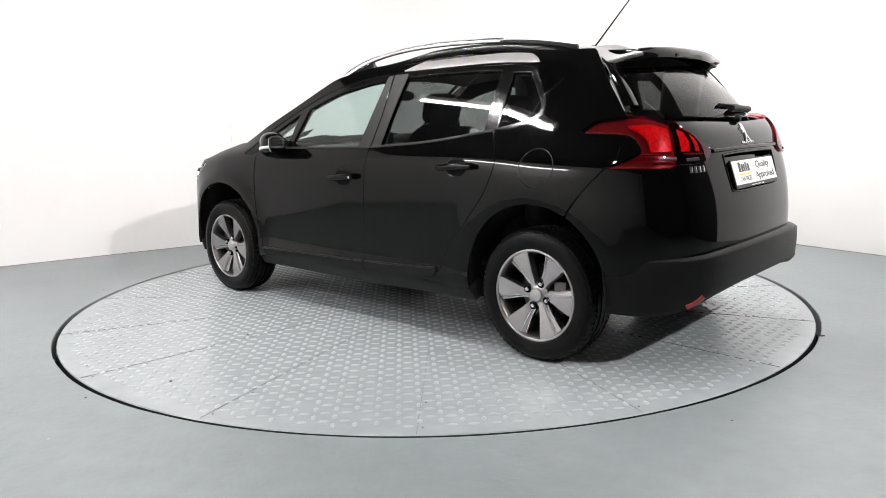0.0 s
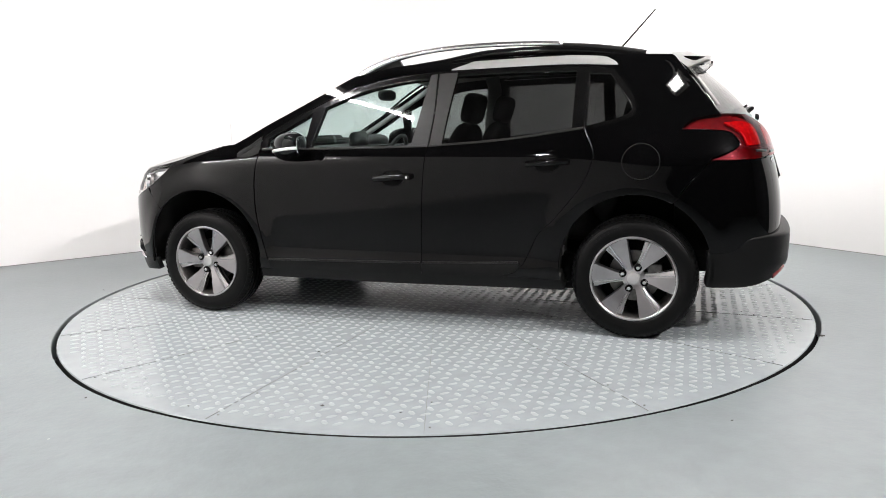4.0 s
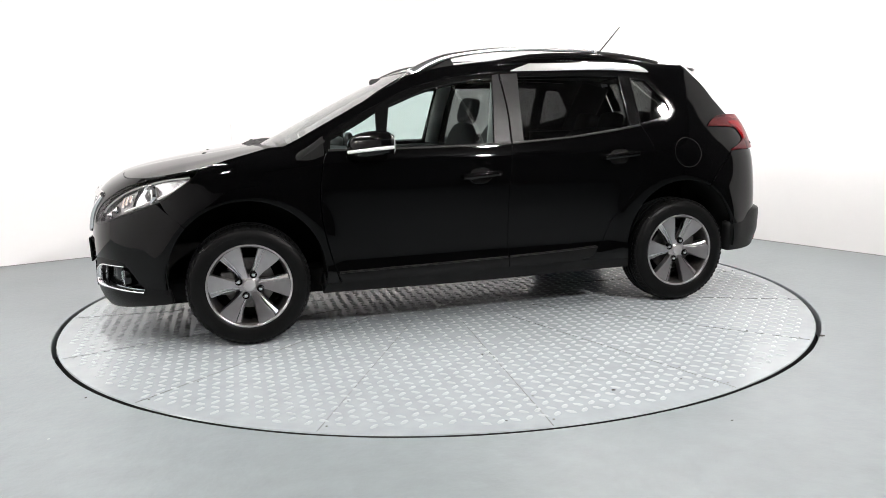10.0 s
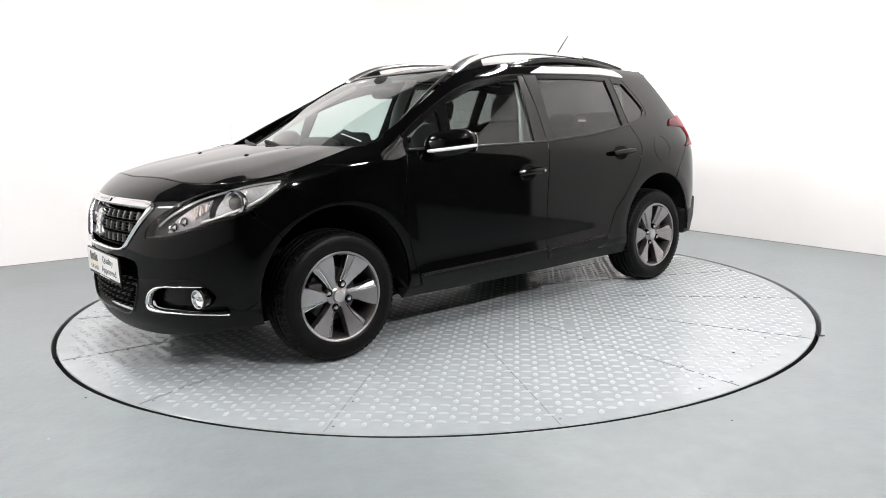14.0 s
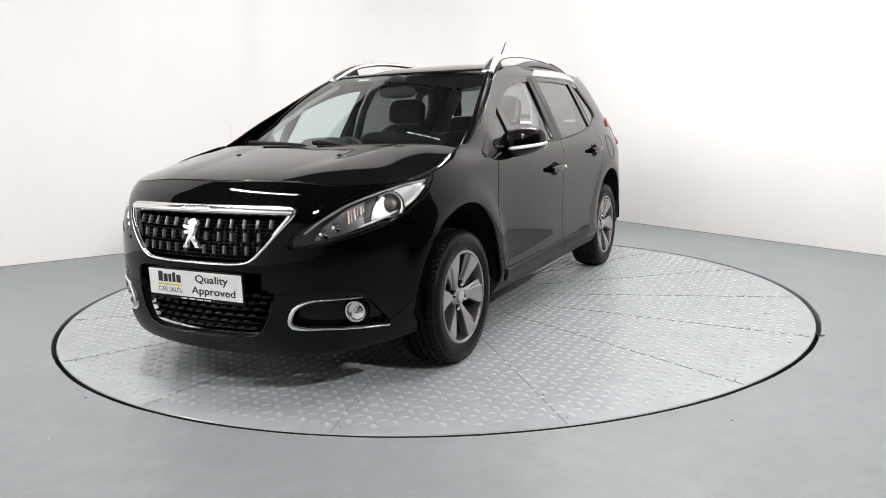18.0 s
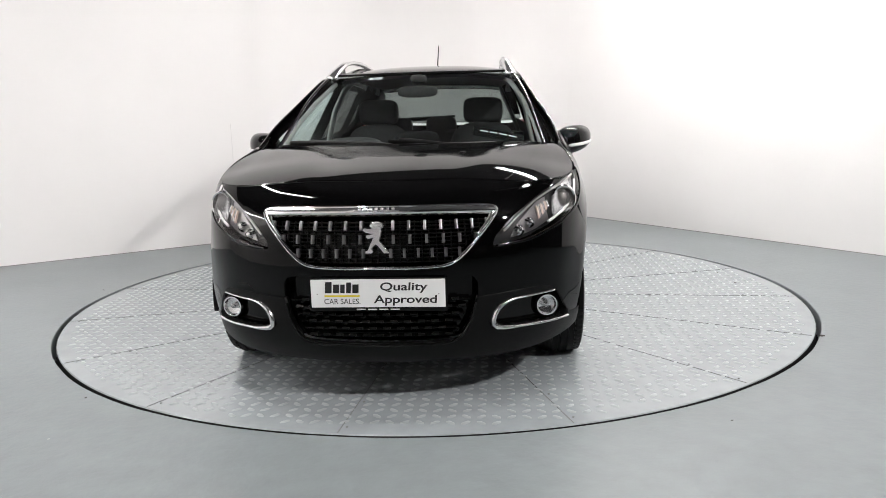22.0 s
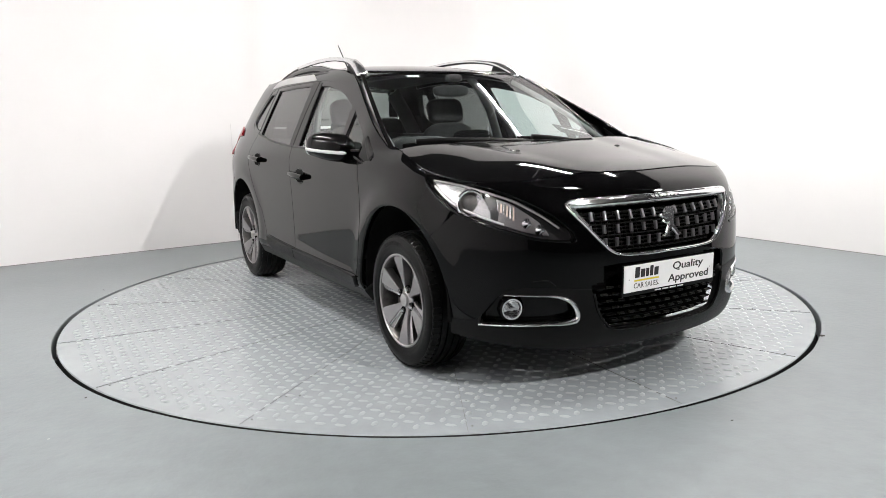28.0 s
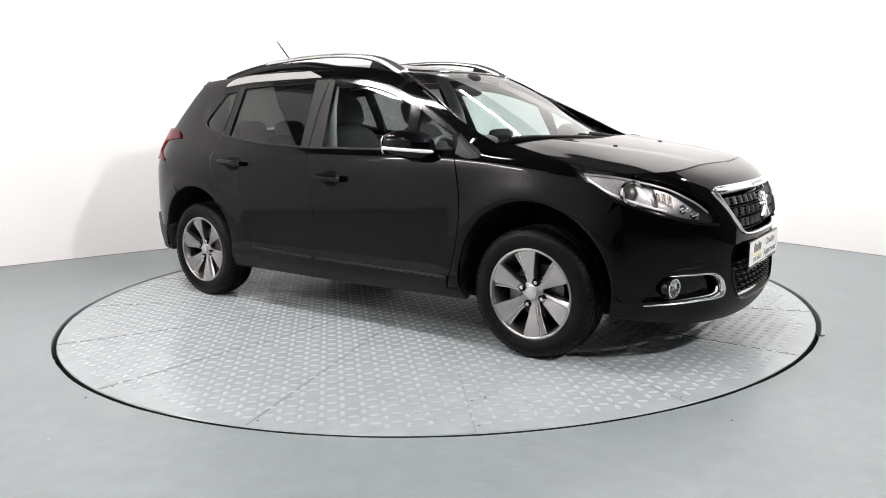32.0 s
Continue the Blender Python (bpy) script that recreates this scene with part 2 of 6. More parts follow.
def panel(name, outer, surface, material, parent, holes=(), gap=0.035, depth=0.012, out=0.0, label="", side=1, round_=0.0025):
    """A curved sheet with rolled edges: the outline filled and laid on a surface. side -1 mirrors it to the car's right."""
    co, tris = fill(outer, list(holes), gap)
    base = surface(co)
    nor = normals_at(surface, co)
    mid = base.mean(0)
    ref = (mid - np.array([0.0, 0.0, 0.45])) * [0.35, 1, 1]
    if (nor @ ref).mean() < 0:
        nor = -nor
        tris = [t[::-1] for t in tris]
    base = base + nor * out
    cnt = {}
    for t in tris:
        for i in range(3):
            e = (t[i], t[(i + 1) % 3])
            cnt[e] = cnt.get(e, 0) + 1
    rim = [e for e in cnt if (e[1], e[0]) not in cnt]
    verts, norms, faces = list(base), list(nor), list(tris)
    outdir = {}
    for a, b in rim:
        d = base[b] - base[a]
        o = np.cross(d, nor[a] + nor[b])
        o = o / max(np.linalg.norm(o), 1e-9)
        for v in (a, b):
            outdir[v] = outdir.get(v, 0) + o
    edge = {}
    for v, o in outdir.items():
        o = o / max(np.linalg.norm(o), 1e-9)
        k = len(verts)
        n1 = nor[v] * 0.7 + o * 0.7
        verts += [base[v], base[v] + o * round_ * 0.7 - nor[v] * round_, base[v] + o * round_ - nor[v] * depth]
        norms += [nor[v], n1, o]
        edge[v] = k
    for a, b in rim:
        ka, kb = edge[a], edge[b]
        for j in (0, 1):
            faces.append((kb + j, ka + j, ka + j + 1, kb + j + 1))
    verts, norms = np.array(verts), np.array(norms)
    if side < 0:
        verts = verts * [1, -1, 1]
        norms = norms * [1, -1, 1]
        faces = [f[::-1] for f in faces]
    return part(name, mesh_of(name, verts, faces, True, norms), material, parent, label)


def sweep(points, ups, profile, closed=False, cap=True, scales=None):
    """A profile of (across, up) pairs carried along a line; ups point away from the surface."""
    p, u = np.array(points, float), np.array(ups, float)
    n, k = len(p), len(profile)
    verts, faces = [], []
    for i in range(n):
        a, b = (p[(i - 1) % n], p[(i + 1) % n]) if closed else (p[max(i - 1, 0)], p[min(i + 1, n - 1)])
        t = (b - a) / max(np.linalg.norm(b - a), 1e-9)
        s = np.cross(t, u[i])
        s /= max(np.linalg.norm(s), 1e-9)
        w = np.cross(s, t)
        c = 1.0 if scales is None else scales[i]
        for x, z in profile:
            verts.append(p[i] + s * x * c + w * z * c)
    for i in range(n if closed else n - 1):
        j = (i + 1) % n
        for q in range(k):
            r = (q + 1) % k
            faces.append((i * k + q, i * k + r, j * k + r, j * k + q))
    if cap and not closed:
        faces.append(tuple(range(k))[::-1])
        faces.append(tuple((n - 1) * k + q for q in range(k)))
    return verts, faces


def oval(w, h, n=10, z=0.0):
    return [(w / 2 * math.cos(2 * math.pi * i / n), z + h / 2 * math.sin(2 * math.pi * i / n)) for i in range(n)]


def slab(w, h, r=0.25):
    """A flat strip section that stands h proud, its upper edges rounded."""
    return [(-w / 2, -h * 0.6), (w / 2, -h * 0.6), (w / 2, h * (1 - r)), (w / 2 - h * r, h), (-w / 2 + h * r, h), (-w / 2, h * (1 - r))]


def strip(name, line, surface, profile, material, parent, closed=False, gap=0.025, side=1, out=0.0, label="", flat=False, scales=None):
    """A moulding along a line that lies on a surface."""
    q = np.array(smooth_line(line, gap, closed) if not flat else line)
    base, nor = surface(q), normals_at(surface, q)
    ref = (base.mean(0) - np.array([0.0, 0.0, 0.45])) * [0.35, 1, 1]
    if (nor @ ref).mean() < 0:
        nor = -nor
    v, f = sweep(base + nor * out, nor, profile, closed, scales=scales)
    v = np.array(v)
    if side < 0:
        v = v * [1, -1, 1]
        f = [a[::-1] for a in f]
    me = mesh_of(name, v, f)
    bm = bmesh.new()
    bm.from_mesh(me)
    bmesh.ops.recalc_face_normals(bm, faces=bm.faces)
    bm.to_mesh(me)
    bm.free()
    me.set_sharp_from_angle(angle=radians(50))
    return part(name, me, material, parent, label)


def lathe(name, prof, segs=48, axis="y", close=False):
    """A turned shape: (radius, along) pairs spun round the axis."""
    verts, faces = [], []
    k = len(prof)
    for i in range(segs):
        a = 2 * math.pi * i / segs
        for r, h in prof:
            c, s = r * math.cos(a), r * math.sin(a)
            verts.append((c, h, s) if axis == "y" else (c, s, h) if axis == "z" else (h, c, s))
    for i in range(segs):
        j = (i + 1) % segs
        for q in range(k if close else k - 1):
            r = (q + 1) % k
            faces.append((i * k + q, i * k + r, j * k + r, j * k + q))
    me = mesh_of(name, verts, faces)
    bm = bmesh.new()
    bm.from_mesh(me)
    bmesh.ops.remove_doubles(bm, verts=bm.verts, dist=1e-5)
    bmesh.ops.recalc_face_normals(bm, faces=bm.faces)
    bm.to_mesh(me)
    bm.free()
    me.set_sharp_from_angle(angle=radians(42))
    return me


# ---- the car's body surface ----
# plan of the body at mid height, from the nose round the left side to the tail
PLAN_X = (2.10, 2.085, 2.035, 1.94, 1.80, 1.63, 1.45, 1.25, 0.90, 0.40, -0.40, -1.00, -1.30, -1.55, -1.73, -1.86, -1.935, -1.975, -1.99, -1.995)
PLAN_Y = (0.00, 0.225, 0.435, 0.614, 0.747, 0.828, 0.858, 0.868, 0.858, 0.852, 0.852, 0.857, 0.856, 0.838, 0.797, 0.722, 0.61, 0.42, 0.21, 0.0)
_d = np.r_[0, np.cumsum(np.hypot(np.diff(PLAN_X), np.diff(PLAN_Y)))]
_d = np.r_[_d[:8] * 1.3994 / _d[7], _d[8:] + 1.3994 - _d[7]]
LEN = float(_d[-1])
# mirrored past both ends, so that nose and tail are smooth across the middle
_k = np.r_[-_d[3:0:-1], _d, 2 * LEN - _d[-2:-5:-1]]
_px = spl(_k, PLAN_X[3:0:-1] + PLAN_X + PLAN_X[-2:-5:-1])
_py = spl(_k, tuple(-v for v in PLAN_Y[3:0:-1]) + PLAN_Y + tuple(-v for v in PLAN_Y[-2:-5:-1]))
_fine = np.linspace(0, LEN, 600)
_fx, _fy = _px(_fine), _py(_fine)

FRONT = spl((0.10, 0.16, 0.21, 0.27, 0.36, 0.46, 0.56, 0.64, 0.70, 0.76, 0.80, 0.84, 0.875, 0.92),
            (-0.16, -0.075, -0.03, -0.006, 0.0, 0.0, 0.0, -0.004, -0.014, -0.038, -0.066, -0.103, -0.155, -0.24))
FENDER = spl((0.15, 0.22, 0.30, 0.45, 0.60, 0.70, 0.77, 0.83, 0.87, 0.90, 0.93, 0.95, 0.98, 1.05, 1.15, 1.25, 1.35),
             (-0.05, -0.03, -0.012, 0.0, 0.0, -0.002, -0.008, -0.019, -0.031, -0.048, -0.080, -0.109, -0.143, -0.19, -0.24, -0.285, -0.33))
DOOR = spl((0.15, 0.22, 0.28, 0.33, 0.38, 0.46, 0.60, 0.72, 0.82, 0.88, 0.93, 0.96, 0.985, 1.05, 1.15, 1.25, 1.35, 1.42, 1.48),
           (-0.10, -0.06, -0.02, 0.003, -0.001, -0.005, -0.004, -0.003, -0.002, -0.0035, -0.0105, -0.0215, -0.0335, -0.0655, -0.1155, -0.1670, -0.2210, -0.266, -0.33))
QUARTER = spl((0.15, 0.25, 0.35, 0.50, 0.65, 0.80, 0.88, 0.95, 1.00, 1.06, 1.15, 1.25, 1.35, 1.42, 1.48),
              (-0.06, -0.025, -0.008, 0.0, 0.0, -0.002, -0.009, -0.033, -0.057, -0.088, -0.136, -0.189, -0.246, -0.294, -0.36))
REAR = spl((0.15, 0.25, 0.40, 0.55, 0.70, 0.80, 0.90, 0.97, 1.03, 1.08, 1.13, 1.25),
           (-0.06, -0.02, -0.01, 0.0, -0.006, -0.021, -0.046, -0.068, -0.091, -0.126, -0.182, -0.32))


def wall(q):
    """The body's side, wrapped round from nose to tail: q holds rows of (way round from the nose, height)."""
    q = np.asarray(q, float).reshape(-1, 2)
    s, z = q[:, 0], q[:, 1]
    sg = np.where(s < 0, -1.0, 1.0)
    s = np.abs(s)
    x, y = _px(s), _py(s)
    tx, ty = _px(s + 0.002) - _px(s - 0.002), _py(s + 0.002) - _py(s - 0.002)
    ln = np.hypot(tx, ty)
    nx, ny = ty / ln, -tx / ln
    wf = step(0.72, 1.42, x)
    wq = step(-0.6, -1.6, x)
    lift = 0.045 * step(1.7, 1.15, x)
    side = wf * FENDER(z - lift) + wq * QUARTER(z) + (1 - wf - wq) * DOOR(z)
    taper = 0.014 * step(-0.5, 0.9, x) * np.clip((z - 0.98) / 0.42, 0.0, 1.1)
    # swollen wheel arches
    for cx, swell in ((1.265, 0.009), (-1.262, 0.005)):
        r = np.hypot(x - cx, z - 0.36)
        side = side + swell * np.exp(-((r - 0.425) / 0.06) ** 2) * step(0.2, 0.45, z)
    end = np.where(nx > 0, FRONT(z), REAR(z))
    d = ny * ny * (side - taper) + nx * nx * end
    return np.stack([x + nx * d, sg * (y + ny * d), z], -1)


def at_x(x):
    """The way round at which the side's plan has this x."""
    k = _fx[::-1]
    return np.interp(x, k, _fine[::-1])


HOODC = spl((1.15, 1.26, 1.46, 1.68, 1.87, 1.95, 2.0), (1.034, 1.019, 0.990, 0.955, 0.909, 0.877, 0.850))
HOODDROP = spl((1.1, 1.21, 1.37, 1.5, 1.65, 1.8, 1.95), (0.032, 0.036, 0.046, 0.056, 0.064, 0.076, 0.08))


def hood(q):
    q = np.asarray(q, float).reshape(-1, 2)
    x, y = q[:, 0], q[:, 1]
    a = np.abs(y)
    z = HOODC(x) - HOODDROP(x) * (a / 0.73) ** 2.5
    z = z + 0.008 * (step(0.30, 0.50, a + 0.18 * (x - 1.3)) - 0.6) * step(2.0, 1.6, x) * step(0.75, 0.6, a)
    return np.stack([x, y, z], -1)


SCREENC = spl((0.20, 0.33, 0.45, 0.625, 0.766, 0.908, 1.05, 1.20, 1.32), (1.450, 1.414, 1.364, 1.279, 1.207, 1.134, 1.061, 0.986, 0.925))


def screen(q):
    q = np.asarray(q, float).reshape(-1, 2)
    x, y = q[:, 0], q[:, 1]
    bow = (0.10 + 0.12 * step(0.3, 1.1, x)) * (np.abs(y) / 0.7) ** 2
    return np.stack([x, y, SCREENC(x + bow)], -1)


ROOFC = spl((0.45, 0.33, 0.1, -0.2, -0.6, -1.0, -1.3, -1.5, -1.62), (1.37, 1.411, 1.458, 1.489, 1.502, 1.493, 1.473, 1.455, 1.44))


def roof(q):
    q = np.asarray(q, float).reshape(-1, 2)
    x, y = q[:, 0], q[:, 1]
    return np.stack([x, y, ROOFC(x) - 0.05 * (np.abs(y) / 0.58) ** 2.6], -1)


TAILC = spl((-1.45, -1.55, -1.65, -1.75, -1.83, -1.88, -1.93), (1.47, 1.395, 1.312, 1.218, 1.128, 1.07, 1.0))


def tailglass(q):
    q = np.asarray(q, float).reshape(-1, 2)
    x, y = q[:, 0], q[:, 1]
    return np.stack([x, y, TAILC(x - 0.41 * y * y * (0.78 + 0.22 * step(-1.47, -1.65, x)))], -1)


def rear(q):
    """The same wall, told from the middle of the tail."""
    q = np.asarray(q, float).reshape(-1, 2)
    r = q[:, 0]
    p = wall(np.stack([LEN - np.abs(r), q[:, 1]], -1))
    return p * np.stack([np.ones(len(r)), np.where(r < 0, -1.0, 1.0), np.ones(len(r))], -1)


def rear_bumper(q):
    q = np.asarray(q, float).reshape(-1, 2)
    p = rear(q)
    r, z = np.abs(q[:, 0]), q[:, 1]
    o = 0.055 * step(0.93, 0.52, r) * (1 - 0.55 * step(0.40, 0.30, z)) * (1 - 0.12 * step(0.46, 0.53, z))
    n = normals_at(rear, q)
    n = n * np.sign((n * (p * [1, 1, 0])).sum(1))[:, None]
    return p + n * o[:, None]


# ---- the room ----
SHADOWGREY = mat("grey shadow line", (0.30, 0.29, 0.29), rough=0.8, vary=0.2, scale=20)

def in_room(name, x0, y0, z0, x1, y1, z1, material, label, category):
    bm = bmesh.new()
    box(bm, x0, y0, z0, x1, y1, z1)
    ob = part(name, bm, material, None)
    ob.matrix_basis = ROOM
    return tagged(ob, label, category, kind="structure")


R_TABLE = 2.262
CEILING_Z = 4.0
# room axes: x runs along the left wall, away from the corner towards -x; y runs along the right wall towards -y
in_room("wall_left", -9.0, 0.0, -0.1, 0.2, 0.2, 4.1, WALLPAINT, "plain white painted wall beside the turntable", "wall")
in_room("wall_right", 0.0, -6.4, -0.1, 0.2, 0.0, 4.1, WALLPAINT, "plain white painted wall behind the turntable", "wall")
in_room("wall_far_right", 0.0, -11.0, -0.1, 0.2, -6.4, 4.1, DARKWALL, "dark workshop wall beyond the white one", "wall")
in_room("wall_far_left", -9.2, -11.0, -0.1, -9.0, 0.2, 4.1, WALLPAINT, "plain white painted wall at the open end", "wall")
in_room("wall_back", -9.2, -11.2, -0.1, 0.2, -11.0, 4.1, DARKWALL, "dark workshop wall", "wall")
in_room("ceiling", -9.2, -11.2, CEILING_Z, 0.2, 0.2, 4.15, CEILING, "dark grey workshop ceiling", "ceiling")


def wall_corner(r=0.8):
    """The rounded inner corner between the white walls."""
    verts, faces = [], []
    n = 20
    for i in range(n + 1):
        a = math.pi / 2 * i / n
        for z in (-0.1, 4.1):
            verts.append((-r + (r + 0.003) * math.sin(a), -r + (r + 0.003) * math.cos(a), z))
    verts += [(0.1, 0.1, -0.1), (0.1, 0.1, 4.1)]
    for i in range(n):
        faces.append((2 * i, 2 * i + 1, 2 * i + 3, 2 * i + 2))
    faces += [(2 * n, 2 * n + 1, 2 * n + 3, 2 * n + 2), (2 * n + 2, 2 * n + 3, 1, 0)]
    ob = part("wall_corner", mesh_of("wall_corner", verts, faces), WALLPAINT, None)
    ob.matrix_basis = ROOM
    tagged(ob, "rounded white corner between the two walls", "wall", kind="structure")


wall_corner()
# grey strips that draw the thin line of shade where wall meets floor
in_room("shadow_line_left", -9.0, -0.006, -0.01, -0.8, 0.001, 0.006, SHADOWGREY, "thin grey strip drawing the shadow line at the foot of the wall", "trim")
in_room("shadow_line_right", -0.006, -6.4, -0.01, 0.001, -0.8, 0.006, SHADOWGREY, "thin grey strip drawing the shadow line at the foot of the wall", "trim")


def ring_sheet(name, radius, far, material, z=0.0):
    """A square floor with a round well in it."""
    verts, faces = [], []
    n = 192
    for i in range(n):
        a = 2 * math.pi * i / n
        c, s = math.cos(a), math.sin(a)
        k = far / max(abs(c), abs(s))
        wob = 0.0035 * noise.noise((c * 9, s * 9, 3.0))
        verts += [((radius + wob) * c, (radius + wob) * s, z - 0.12), ((radius + wob) * c, (radius + wob) * s, z - 0.004),
                  ((radius + wob + 0.004) * c, (radius + wob + 0.004) * s, z), (k * c, k * s, z)]
    for i in range(n):
        j = (i + 1) % n
        for q in range(3):
            faces.append((i * 4 + q, j * 4 + q, j * 4 + q + 1, i * 4 + q + 1))
    return mesh_of(name, verts, [f[::-1] for f in faces], False)


floor = part("floor", ring_sheet("floor", R_TABLE + 0.024, 14.0, FLOORPAINT), FLOORPAINT, None)
tagged(floor, "worn pale grey-blue painted concrete floor", "floor", kind="structure")
pit = part("pit", lathe("pit", [(0.0, -0.13), (R_TABLE + 0.05, -0.13)], 96, "z"), GAP, None)
tagged(pit, "dark pit under the turntable's rim", "floor", kind="structure")


def wall_hatch():
    """A flush access panel in the left wall, with a joint running down to the floor."""
    top = new("access_panel")
    bm = bmesh.new()
    box(bm, 0, -0.004, 0, 0.557, 0.004, 0.562, 0.001)
    part("panel", bm, PANELPAINT, top)
    for name, a in (("side_joint", (-0.004, -0.0015, 0, 0.0, 0.004, 0.562)), ("side_joint", (0.557, -0.0015, 0, 0.561, 0.004, 0.562)),
                    ("lower_joint", (0, -0.0015, -0.004, 0.557, 0.004, 0.0))):
        bm = bmesh.new()
        box(bm, *a)
        part(name, bm, PALEGREY, top)
    top.matrix_basis = ROOM @ Matrix.Translation((-3.722, 0.0015, 0.591))
    tagged(top, "white square access panel flush in the wall", "panel")
    seam = new("wall_joint")
    bm = bmesh.new()
    box(bm, -0.0015, -0.001, 0, 0.0015, 0.01, 0.56)
    part("bead", bm, PALEGREY, seam)
    seam.matrix_basis = ROOM @ Matrix.Translation((-3.726, 0.0, 0.02))
    tagged(seam, "thin grey vertical joint in the white wall", "joint")


wall_hatch()


def ceiling_tube(x, y, turn, glow, length=1.5, z=3.0, tubes=1):
    """A batten hung from the ceiling with one or two bare tubes under it."""
    top = new("strip_light")
    offsets = (0.0,) if tubes == 1 else (-0.045, 0.045)
    half = 0.028 + 0.045 * (tubes - 1)
    bm = bmesh.new()
    box(bm, -length / 2, -half, 0.05, length / 2, half, 0.11, 0.008)
    part("housing", bm, LAMPWHITE, top)
    for o in offsets:
        me = lathe("tube", [(0.0, -length / 2 + 0.03), (0.016, -length / 2 + 0.03), (0.016, length / 2 - 0.03), (0.0, length / 2 - 0.03)], 12, "x")
        part("tube", me, TUBES[glow], top, "glowing white tube").location = (0, o, 0.025)
        for e in (-1, 1):
            bm = bmesh.new()
            box(bm, e * (length / 2 - 0.03) - 0.012, o - 0.02, 0.0, e * (length / 2 - 0.03) + 0.012, o + 0.02, 0.055, 0.004)
            part("end_cap", bm, LAMPWHITE, top)
    for e in (-1, 1):
        bm = bmesh.new()
        box(bm, e * length * 0.3 - 0.004, -0.004, 0.11, e * length * 0.3 + 0.004, 0.004, CEILING_Z - z)
        part("hanger", bm, LAMPWHITE, top)
    top.matrix_basis = ROOM @ Matrix.Translation((x, y, z)) @ Matrix.Rotation(radians(turn), 4, "Z")
    return tagged(top, "white ceiling strip light with a glowing tube" if tubes == 1 else "white ceiling strip light with two glowing tubes", "lamp", "strip lights over the turntable")


def flood_light(x, y, z, glow):
    """A compact flood lamp on a drop rod, turned towards the middle of the turntable."""
    top = new("flood_light")
    bm = bmesh.new()
    box(bm, -0.10, -0.08, -0.09, 0.10, 0.08, 0.0, 0.012)
    part("housing", bm, LAMPWHITE, top)
    bm = bmesh.new()
    box(bm, -0.065, -0.05, 0.001, 0.065, 0.05, 0.006, 0.002)
    part("diffuser", bm, FLOODS[glow], top, "glowing white lamp face")
    for e in (-1, 1):
        bm = bmesh.new()
        box(bm, e * 0.112 - 0.006, -0.015, -0.16, e * 0.112 + 0.006, 0.015, -0.03, 0.003)
        part("bracket", bm, LAMPWHITE, top)
    eye = ROOM @ Vector((x, y, z))
    way = (Vector((0.0, 0.0, 0.6)) - eye).normalized()
    top.matrix_basis = Matrix.Translation(eye) @ way.to_track_quat("Z", "Y").to_matrix().to_4x4()
    bm = bmesh.new()
    box(bm, -0.01, -0.01, 0.02, 0.01, 0.01, CEILING_Z - z + 0.002)
    part("drop_rod", bm, LAMPWHITE, top).matrix_basis = top.matrix_basis.to_3x3().to_4x4().inverted()
    return tagged(top, "white compact flood light with a glowing face", "lamp", "flood lights behind the camera")


# tubes hang over the turntable, flood lights in two rows behind the camera;
# the tube at -8.3 is an added fill for the left wall
for lamp_x, lamp_y, lamp_len, lamp_glow in ((-1.7, -3.2, 2.3, 300.0), (-5.45, -2.95, 1.75, 340.0), (-8.3, -2.9, 2.3, 200.0)):
    ceiling_tube(lamp_x, lamp_y, 90, lamp_glow, lamp_len)
for lamp_x, lamp_y, lamp_z, lamp_glow in ((-3.25, -5.15, 2.3, 420.0), (-1.15, -5.75, 3.0, 300.0), (-6.2, -5.6, 3.0, 600.0), (-3.1, -9.0, 3.6, 4400.0)):
    flood_light(lamp_x, lamp_y, lamp_z, lamp_glow)


# ---- the turntable ----
SPECKS = ((-0.205, 2.002, 0.010), (0.152, 1.365, 0.007), (-0.54, 1.984, 0.006), (0.328, 2.151, 0.006), (1.31, -1.42, 0.006), (-1.62, -0.95, 0.007))


def grit(r, seed):
    """A small crumb of dirt with an uneven outline."""
    bm = bmesh.new()
    bmesh.ops.create_icosphere(bm, subdivisions=1, radius=1.0)
    for v in bm.verts:
        k = 0.75 + 0.5 * noise.noise(v.co * 1.7 + Vector((seed * 5, 0, 0)))
        v.co = Vector((v.co.x * r * k * 1.3, v.co.y * r * k, max(v.co.z, -0.2) * r * k * 0.5))
    return bm


for x, y, r in ((1.947, -1.217, 0.016), (-2.372, 0.342, 0.008), (-1.504, -1.793, 0.007), (1.079, -2.222, 0.006), (-2.182, 2.30, 0.012)):
    crumb = part("floor_grit", grit(r, y), GRIME, None)
    crumb.location = (x, y, 0.002)
    tagged(crumb, "small dark crumb of dirt on the painted floor", "debris", "crumbs on the floor")


